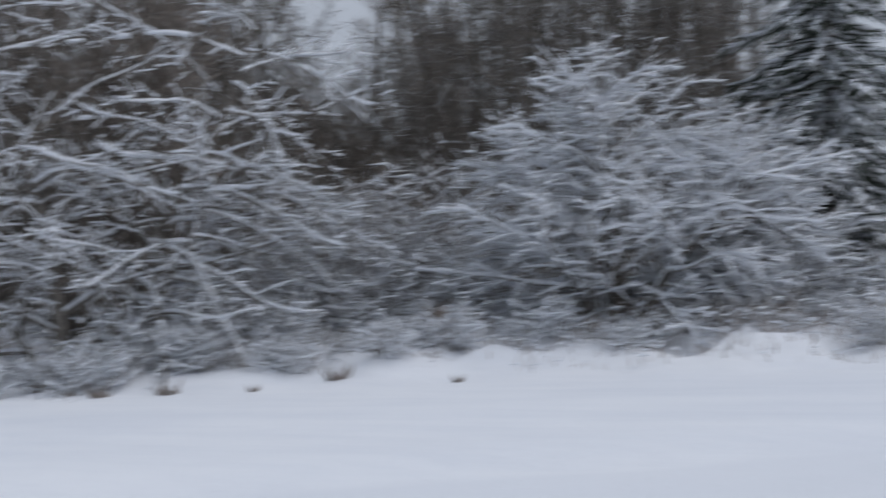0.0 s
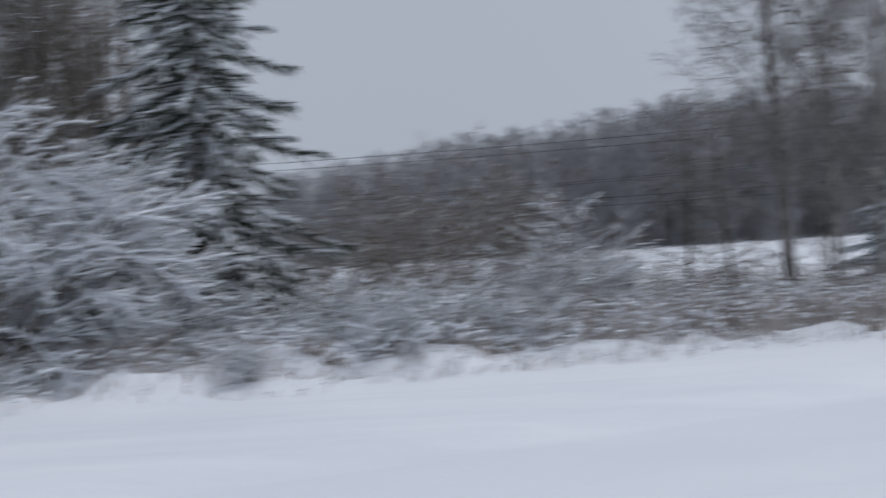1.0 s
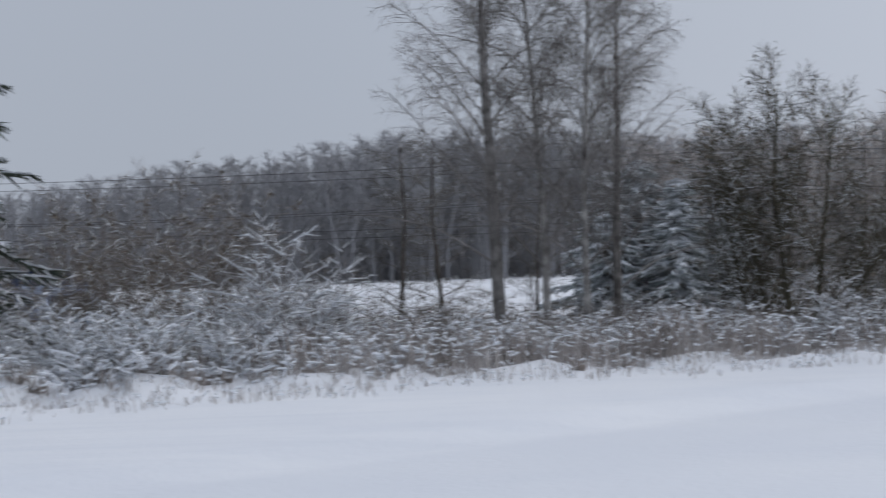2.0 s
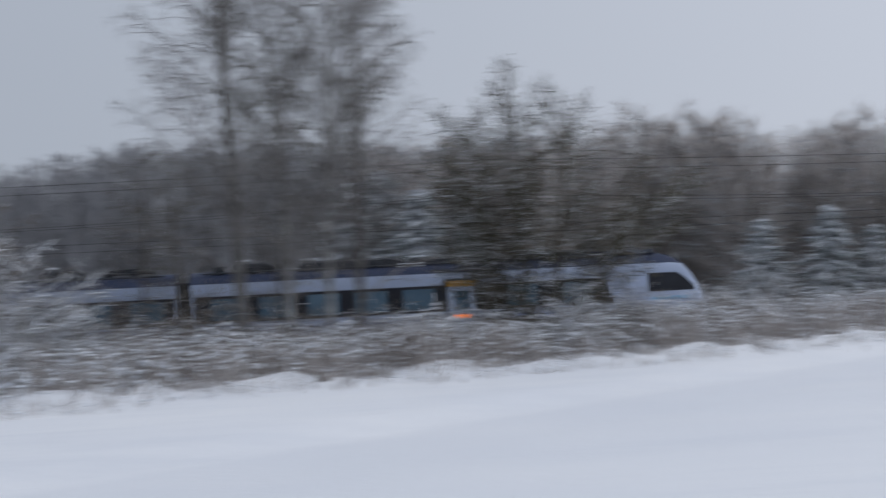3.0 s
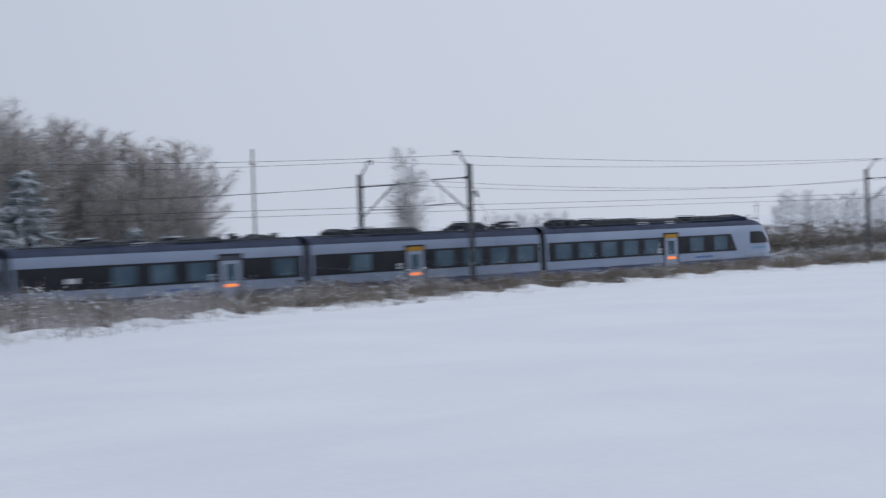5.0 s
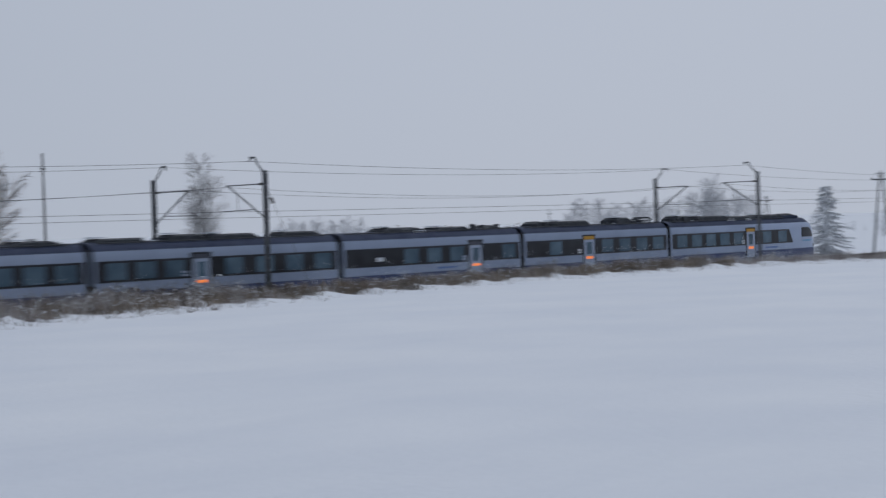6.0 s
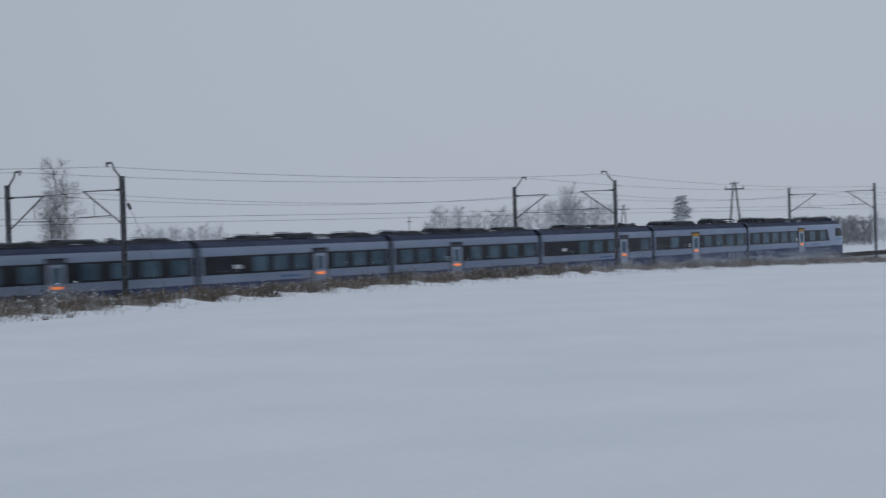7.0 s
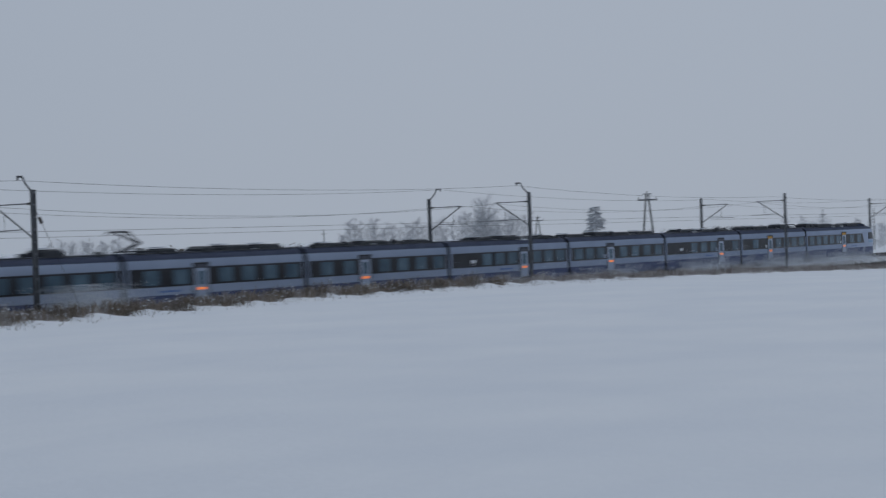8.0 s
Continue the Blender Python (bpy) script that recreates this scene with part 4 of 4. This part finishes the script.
for k in range(40):
    b = -46 + k * 0.99 + rnd.uniform(-0.4, 0.4)
    put(low_bush if k % 3 == 0 else snow_bush2, b, (43.2 if b < -14 else 47.5) + rnd.uniform(0, 3.2), rnd.uniform(0.45, 0.75))
# tall bare trees behind the field's edge
tall = [make_plant("bare_tree", "tall thin bare tree in a winter thicket", "tree", 60 + k, [(0, 0, (0.02, 0, 1), 13.5 + k, 0.12)], TALL, (BARK_DARK, BARK), (0.006, 0.1), group="winter thicket") for k in range(3)]
for k, (b, r, s) in enumerate(((-45.5, 58, 1.1), (-44, 62, 1.2), (-42.6, 57, 1.15), (-41, 66, 1.3), (-39.8, 60, 1.2), (-38.5, 64, 1.25), (-37.2, 60, 1.1), (-36.2, 68, 1.1), (-35.3, 63, 0.9),
                               (-32.6, 70, 0.72), (-31.6, 66, 0.72), (-30.9, 72, 0.8), (-30.0, 62, 0.8), (-29.2, 64, 1.1), (-28.4, 69, 1.0), (-27.6, 60, 1.0), (-26.8, 64, 1.2), (-26.0, 70, 1.2),
                               (-25.2, 62, 1.2), (-24.3, 67, 1.25), (-23.4, 61, 1.2), (-22.5, 66, 1.25), (-21.6, 60, 1.2), (-20.8, 64, 1.2), (-20.0, 59, 1.15), (-19.2, 61, 1.15), (-34, 66, 0.8), (-33.2, 68, 0.72))):
    put(tall[k % 3], b, r, s)
for k in range(26):
    b = -46.5 + k * 1.1
    low = -35.2 < b < -30.3
    put(tall[(2 * k) % 3], b, min(rnd.uniform(68, 84), 70 / math.cos(radians(b))), (0.72 if low else 1.35) * rnd.uniform(0.9, 1.1), 0, 1.3)

# wood behind the tracks
WOOD = dict(segs=(8, 5, 1), kids=(30, 20), start=(0.10, 0.08), angle=(35, 38), length=(3.2, 1.2),
            wiggle=(0.04, 0.1, 0.14), droop=(0.0, -0.02, 0.0), thick=0.010, rmin=0.019, shape=lambda f: 1.05 - 0.6 * f)
wood = [make_plant("bare_tree", "bare brown broadleaf tree in the wood behind the railway", "tree", 80 + k, [(0, 0, (0.02, 0, 1), 11.5, 0.13), (0.3, 0.2, (-0.12, 0.05, 1), 9.5, 0.09)], WOOD,
                   (BARK, WOOD_TWIG), (0.02, 0.35), FROST, "wood behind the railway") for k in range(4)]
# denser brown trees closing the back of the thicket
thicket = [make_plant("bare_tree", "bare brown broadleaf tree in a winter thicket", "tree", 90 + k, [(0, 0, (0.02, 0, 1), 14.0, 0.14), (0.3, 0.2, (-0.12, 0.05, 1), 11.0, 0.09)], WOOD,
                      (BARK_DARK, TWIG_BROWN), (0.008, 0.08), group="winter thicket") for k in range(2)]
rnd = random.Random(21)
for k in range(24):
    b = -47 + k * 1.15 + rnd.uniform(-0.3, 0.3)
    low = -35.4 < b < -32.6
    put(thicket[k % 2], b, rnd.uniform(66, 70) / math.cos(radians(b)) * (1.0 if b > -38 else 0.92), rnd.uniform(0.86, 0.94) if low else rnd.uniform(1.1, 1.3), 0, 1.25)
for k in range(16):
    b = -36.2 + k * 0.42 + rnd.uniform(-0.15, 0.15)
    put(thicket[k % 2], b, rnd.uniform(70, 74) / math.cos(radians(b)) * 0.93, rnd.uniform(0.74, 0.84), 0, 1.9)
for k in range(12):
    b = -46.5 + k * 0.75 + rnd.uniform(-0.2, 0.2)
    put(thicket[k % 2], b, rnd.uniform(57, 66), rnd.uniform(0.9, 1.15), 0, 1.3)
for k in range(9):
    put(frost_bush, -35.6 + k * 0.8 + rnd.uniform(-0.2, 0.2), rnd.uniform(51.5, 54), rnd.uniform(1.5, 2.1), 0, 1.15)
frost_spruce = build_spruce("young_spruce", "small frosted spruce at the wood's edge", 6, 6.0, 2.5, 1.0, 17, 9, FROSTED_NEEDLES)
rnd = random.Random(12)


def top_of_wood(b):
    return float(np.interp(b, (5, 14, 15.4, 19, 19.9, 22, 24.5, 27.4, 29.6, 31.3, 33.9, 34.6), (3.6, 3.7, 4.3, 4.2, 3.3, 3.75, 4.1, 4.35, 3.75, 3.4, 2.9, 2.6)))


for k in range(135):
    b = 6.5 + 27.5 * (k + rnd.random()) / 135
    r = rnd.uniform(0, 1)
    y = 96 + 26 * r
    dist = y / math.cos(radians(b))
    h = EYE + 0.8 + dist * math.tan(radians(top_of_wood(b))) * rnd.uniform(0.78, 1.02)
    put(wood[k % 4], b, dist, h / 11.8, 0, 1.4)
for b, y, s in ((8.2, 91, 1.4), (9.6, 92, 1.2), (27.6, 91, 1.15), (23.0, 91, 0.9), (28.5, 92, 1.5), (21.6, 91, 1.1), (24.3, 92, 1.1), (25.4, 91, 0.85), (32.0, 93, 0.9), (6.9, 94, 1.6), (5.8, 93, 1.5), (19.4, 92, 1.0)):
    put(frost_spruce, b, y / math.cos(radians(b)), s, 0, 1.15)
for b, s in ((19.6, 1.5), (22.2, 1.6), (24.2, 1.8), (26.4, 1.6), (29.8, 1.7), (30.9, 1.4), (33.4, 1.3)):
    put(frost_bush, b, 90.5 / math.cos(radians(b)), s, 0, 1.2)
for k in range(8):
    put(wood[2 if k % 2 else 0], 31 + k * 0.45, 95 / math.cos(radians(31 + k * 0.45)), 0.72, 0, 1.3)
for b, r, sc in ((-1.2, 66, 0.56), (0.4, 67, 0.58), (3.4, 68, 0.5)):
    put(tall[2 if sc > 0.55 else 0], b, r, sc, 0, 1.7)
for k in range(26):
    b = 5 + 29 * k / 26 + rnd.uniform(-0.3, 0.3)
    put(frost_bush, b, rnd.uniform(88, 92) / math.cos(radians(b)), rnd.uniform(0.7, 1.1))


# far wooded hill, one body of trees
def far_wood(name, label, seed, spots, spec, height, material, rmin):
    geos = []
    for k in range(4):
        gr = Grower(seed + k)
        gr.branch(Vector((0, 0, -1)), Vector((0, 0, 1)), height, height * 0.013, 0, dict(spec, rmin=rmin))
        g = Geo()
        g.tubes(*gr.arrays({0, 1}), 3)
        g.spikes(*gr.arrays({2}))
        geos.append(g)
    rnd = random.Random(seed)
    out = Geo()
    for x, y, h in spots:
        m = np.array(pose(x, y, float(ground_z(x, y)), 0, 0, rnd.uniform(0, 360)) @ Matrix.Diagonal((h / height * 1.6, h / height * 1.6, h / height, 1)))
        out.merge(geos[rnd.randrange(4)], m)
    return tagged(new(name, out.mesh(name, material)), label, "woodland", kind="stuff")


FARTREE = dict(segs=(5, 2, 1), kids=(20, 11), start=(0.03, 0.1), angle=(38, 38), length=(5.0, 2.2), wiggle=(0.03, 0.08, 0.1), droop=(0, -0.02, 0), thick=0.012, shape=lambda f: 1.0 - 0.6 * f)
rnd = random.Random(3)
spots = []
for k in range(520):
    b = -15 + 27 * (k + rnd.random()) / 520
    r = rnd.uniform(330, 420)
    top = float(np.interp(b, (-15, -13, -10.8, -8.6, -5.2, -3.6, -1.2, 3, 8, 12), (2.2, 2.5, 2.85, 3.2, 3.5, 3.85, 4.05, 4.0, 3.8, 3.8)))
    x, y = spot(b, r)
    spots.append((x, y, (EYE + 1 + r * math.tan(radians(top))) * rnd.uniform(0.8, 1.03)))
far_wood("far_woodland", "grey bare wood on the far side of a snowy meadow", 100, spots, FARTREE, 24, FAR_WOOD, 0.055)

# trees and hedges in the distance, their mist put into a pale colour
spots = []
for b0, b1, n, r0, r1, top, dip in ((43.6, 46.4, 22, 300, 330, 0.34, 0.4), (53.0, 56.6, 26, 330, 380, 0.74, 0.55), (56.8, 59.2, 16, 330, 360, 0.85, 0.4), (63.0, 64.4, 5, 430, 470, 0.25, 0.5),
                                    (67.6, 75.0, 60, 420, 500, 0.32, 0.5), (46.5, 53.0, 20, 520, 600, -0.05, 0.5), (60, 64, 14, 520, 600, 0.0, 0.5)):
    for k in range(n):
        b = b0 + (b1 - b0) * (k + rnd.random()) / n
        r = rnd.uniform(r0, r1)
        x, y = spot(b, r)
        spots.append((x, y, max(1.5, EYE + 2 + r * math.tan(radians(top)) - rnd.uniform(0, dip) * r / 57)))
far_wood("far_trees", "frosty trees and hedges in the distance, haze in their colour", 140, spots, dict(FARTREE, kids=(26, 14), length=(4.2, 1.7)), 14, HAZE_WOOD, 0.034)
spots = []
for k in range(60):
    b, r = 64.4 + 3.2 * (k + rnd.random()) / 60, rnd.uniform(380, 420)
    spots.append((*spot(b, r), rnd.uniform(5.0, 6.6)))
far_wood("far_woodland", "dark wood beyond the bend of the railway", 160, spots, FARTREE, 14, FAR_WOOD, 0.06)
single = make_plant("bare_tree", "slender bare tree standing behind the railway", "tree", 150, [(0, 0, (0.02, 0, 1), 9.8, 0.09), (0.25, 0.1, (0.14, 0.05, 1), 8.2, 0.07), (-0.2, 0.1, (-0.16, 0.05, 1), 7.6, 0.07)], dict(TALL, kids=(30, 10, 6), angle=(34, 36, 40), rmin=0.009, length=(2.6, 1.1, 0.55)), (TWIG_PALE, TWIG_PALE), (0.006, 0.2))
place(single, 41.1, 120, 30)
# round tree and conifer get their misty paleness from the material colour
single2 = make_plant("bare_tree", "frosted round-crowned tree in the distance, paled as by haze", "tree", 151, [(0, 0, (0.02, 0, 1), 7.5, 0.1), (0.3, 0, (0.3, 0, 1), 6.5, 0.08), (-0.3, 0, (-0.3, 0, 1), 6.5, 0.08)], WOOD, (HAZE_WOOD, HAZE_WOOD), (0.01, 0.4), FROST)
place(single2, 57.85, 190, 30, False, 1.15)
single3 = build_spruce("young_spruce", "distant pointed conifer dusted with snow, paled as by haze", 9, 7.5, 2.5, 0.3, 20, 6, MIST_TREE, MIST_TREE)
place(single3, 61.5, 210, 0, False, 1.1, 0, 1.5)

# electricity poles beyond the railway
def build_apole():
    root = tagged(new("electricity_pole"), "concrete A-frame electricity pole with crossarm", "pole")
    for s in (-1, 1):
        part("leg", rod(bmesh.new(), (s * 1.15, 0, -1), (s * 0.12, 0, 9.6), 0.16, 8, 0.1), CONCRETE, root)
    part("crossarm", box(-1.1, 1.1, -0.07, 0.07, 8.9, 9.05, 0.02), STEEL, root)
    part("cap", box(-0.5, 0.5, -0.06, 0.06, 9.6, 9.7, 0.02), STEEL, root)
    for x in (-1.0, 1.0, 0.0):
        bm = bmesh.new()
        for j in range(3):
            rod(bm, (x, 0, 9.07 + j * 0.08 + (0.66 if x == 0 else 0)), (x, 0, 9.12 + j * 0.08 + (0.66 if x == 0 else 0)), 0.07, 8)
        part("insulator", bm, CERAMIC, root)
    return root


apole = build_apole()
ax, ay = spot(63.24, 198)
apole.matrix_basis = pose(ax, ay, -1.3, 0, 0, -58)
ax, ay = spot(59.6, 330)
copy_thing(apole, pose(ax, ay, -2.2, 0, 0, -58))


def build_pole(h):
    root = tagged(new("utility_pole"), "plain wooden utility pole with short crossarm", "pole")
    part("pole", rod(bmesh.new(), (0, 0, -1), (0, 0, h), 0.12, 8, 0.08), CONCRETE, root)
    part("crossarm", box(-0.6, 0.6, -0.06, 0.06, h - 1.2, h - 1.08, 0.02), STEEL, root)
    return root


pole = build_pole(11.0)
px, py = spot(35.92, 130)
pole.matrix_basis = pose(px, py, -0.5, 0, 0, 40)
for b, r, z in ((52.48, 380, -4.0), (68.9, 390, -3.6), (70.5, 400, -3.6)):
    px, py = spot(b, r)
    copy_thing(pole, pose(px, py, z, 0, 0, -b))


# ---- dry grass and weeds ----
def grass_band(name, label, seed, count, xr, depth, height, material, lean=0.35, width=0.012, shift=0.0):
    rs = np.random.RandomState(seed)
    x = rs.uniform(xr[0], xr[1], count)
    e = np.interp(x, EDGE_X, EDGE_Y)
    y = np.minimum(e + shift + 1.1 * wave(x, x * 0, seed + 5, 3.5) + depth * rs.rand(count) ** 0.95 - 0.5 + rs.normal(0, 0.35, count), 73.5)
    dens = wave(x, y, seed, 1.6) + rs.normal(0, 0.25, count)
    keep = dens > -0.12
    x, y = x[keep], y[keep]
    n = len(x)
    z = ground_z(x, y) - 0.05
    h = height * rs.uniform(0.35, 1.1, n) * (0.8 + 0.5 * wave(x, y, seed + 1, 5.0)) * np.interp(x, (0, 22, 50, 70), (1.0, 1.0, 0.72, 1.0))
    a = rs.uniform(0, 6.28, n)
    L = rs.uniform(0.05, lean, n) * h
    p0 = np.stack([x, y, z], 1)
    pm = p0 + np.stack([np.cos(a) * L * 0.35, np.sin(a) * L * 0.35, h * 0.6], 1)
    p1 = p0 + np.stack([np.cos(a) * L, np.sin(a) * L, h], 1)
    b = a + rs.uniform(0.8, 2.3, n)
    w = np.stack([np.cos(b), np.sin(b), 0 * b], 1) * width * rs.uniform(0.6, 1.5, (n, 1))
    g = Geo()
    v = np.stack([p0 - w, p0 + w, pm + w, pm - w, p1 + w * 0.4, p1 - w * 0.4], 1)
    i = (np.arange(n) * 6)[:, None]
    g.add(v.reshape(-1, 3), np.concatenate([i + np.array([[0, 1, 2, 3]]), i + np.array([[3, 2, 4, 5]])]))
    tagged(new(name, g.mesh(name, material)), label, "grass", kind="stuff")
    return p1, rs


def snow_tufts(seed, tips, share, size):
    rs = np.random.RandomState(seed)
    p = tips[rs.rand(len(tips)) < share * np.interp(tips[:, 0], (20, 36), (1.0, 0.15))]
    d = rs.normal(0, 1, (len(p), 3)) * np.array([1, 1, 0.25])
    d /= np.linalg.norm(d, axis=1, keepdims=True)
    L = size * rs.uniform(0.6, 2.2, (len(p), 1))
    g = Geo()
    g.tubes(p - d * L - np.array([0, 0, 0.03]), p + d * L - np.array([0, 0, 0.03]), size * rs.uniform(0.3, 0.8, len(p)), size * rs.uniform(0.2, 0.6, len(p)), 4)
    tagged(new("snow_clumps", g.mesh("snow_clumps", SNOW)), "small clumps of snow caught on the weeds", "snow", kind="stuff")


tips, _ = grass_band("dry_grass", "pale dry grass along the field's edge", 201, 42000, (-4, 62), 9, 1.5, GRASS)
snow_tufts(301, tips, 0.5, 0.058)
tips, _ = grass_band("dry_weeds", "brown dry weeds by the railway", 202, 22000, (-10, 62), 10, 1.7, GRASS_DARK, 0.5, 0.014, 1.0)
snow_tufts(302, tips, 0.35, 0.045)
tips, _ = grass_band("dry_grass", "pale dry grass along the railway", 203, 30000, (56, 130), 4.5, 0.8, GRASS, 0.5)
snow_tufts(303, tips, 0.3, 0.045)
grass_band("dry_weeds", "brown dry weeds by the railway", 204, 26000, (56, 200), 3.5, 0.75, GRASS_DARK, 0.5, 0.016, 0.8)
tips, _ = grass_band("dry_weeds", "dark matted weeds round the foot of the masts", 207, 24000, (46, 110), 3.2, 0.85, WEEDS_BROWN, 1.1, 0.018, -0.4)
snow_tufts(307, tips, 0.4, 0.045)
grass_band("dry_grass", "short dry grass beside the railway embankment", 206, 16000, (130, 230), 4.5, 0.7, GRASS, 0.5, 0.018)
tips, _ = grass_band("dry_grass", "sparse dry grass under the snowy trees", 205, 15000, (-50, 0), 6, 0.8, GRASS)
snow_tufts(305, tips, 0.6, 0.08)


grass_band("dry_grass", "brown dry grass round the foot of a snowy tree", 208, 2600, (-20, -14.5), 2.2, 1.0, GRASS, 0.5, 0.013, 1.0)
# short stubble poking through the drifted edge
for seed, x0, x1, cnt in ((211, -50, 0, 5200), (212, 0, 60, 5200), (213, 60, 130, 1500)):
    tips, _ = grass_band("stubble", "sparse stubble poking through drifted snow", seed, cnt, (x0, x1), 4.0, 0.42, GRASS, 0.7, 0.012, -3.0)
    snow_tufts(seed + 100, tips, 0.25, 0.05)


# tufts standing in the open snow
def build_tuft(seed):
    rs = np.random.RandomState(seed)
    n = 60
    a, r = rs.uniform(0, 6.28, n), rs.uniform(0, 0.22, n)
    p0 = np.stack([r * np.cos(a), r * np.sin(a), 0 * r - 0.05], 1)
    L = rs.uniform(0.15, 0.5, n)
    p1 = p0 + np.stack([np.cos(a) * L * 0.6, np.sin(a) * L * 0.6, L], 1)
    g = Geo()
    g.spikes(p0, p1, np.full(n, 0.02), np.zeros(n))
    return tagged(new("grass_tuft", g.mesh("grass_tuft", GRASS_DARK)), "brown grass tuft poking out of the snow", "grass", "tufts in the snow")


tuft = build_tuft(7)
for k, (b, r, sc) in enumerate(((-43.2, 45.5, 1.3), (-39.2, 42.5, 1.0), (-29.6, 41.5, 0.5), (-36.4, 41.8, 0.5), (-32.4, 44.6, 1.1), (40.5, 83, 0.6), (41.3, 85, 0.6))):
    place(tuft, b, r, 40 * k, k > 0, sc)
rnd = random.Random(91)
for k in range(34):
    b = rnd.uniform(-45, -2) if k < 22 else rnd.uniform(-2, 36)
    r = (rnd.uniform(42.4, 45.5) if b < -15 else float(np.interp(b, (-15, 0, 14, 26, 36), (44, 47.5, 52, 63, 78))) + rnd.uniform(0, 2.5))
    place(tuft, b, r, 70 * k, True, rnd.uniform(0.5, 1.2))


# powder snow whirled up along the train, a drifting cloud of flakes
def build_powder():
    rs = np.random.RandomState(77)
    n = 330000
    d = np.where(rs.rand(n) < 0.78, rs.uniform(2, 120, n), rs.normal(135.5, 1.9, n))
    puff = d > 126
    side = rs.rand(n) < 0.85
    y = np.where(side, -1.5 - rs.exponential(0.9, n), rs.uniform(-1.2, 1.4, n))
    high = np.interp(d, (2, 12, 40, 80, 120, 127, 135), (0.25, 0.4, 0.55, 0.42, 0.25, 0.4, 0.85))
    z = rs.exponential(1.0, n) * high - 0.25
    billow = wave(d, z * 2, 78, 9.0) + 0.6 * wave(d, z * 3, 79, 2.5) + rs.normal(0, 0.15, n)
    keep = ((billow > 0.0) | puff) & (z < 2.2) & (side | (z < 0.3))
    c = np.stack([-d, y, z], 1)[keep]
    m = len(c)
    v = c[:, None, :] + rs.normal(0, 0.026, (m, 3, 3))
    g = Geo()
    g.add(v.reshape(-1, 3), np.arange(m * 3).reshape(-1, 3))
    return tagged(new("powder_snow", g.mesh("powder_snow", SNOW)), "powder snow whirled up along the running train", "snow", kind="stuff")


POWDER = build_powder()


def motions():
    speed = 37.47
    # seconds and metres ahead of a steady run
    run = [(0, 0), (1, 0), (2, 0.1), (3, 0.1), (3.5, -0.48), (4, 0.3), (4.5, -0.22), (5, 0.62), (5.7, 0.1), (6.5, -0.25), (7, 0.42), (7.5, -0.4), (8, 0.36)]
    for thing in (TRAIN, POWDER):
        walk(thing, [(t, pose(-91.69 + speed * t + a, TRACK_Y[0], 0)) for t, a in run])


motions()
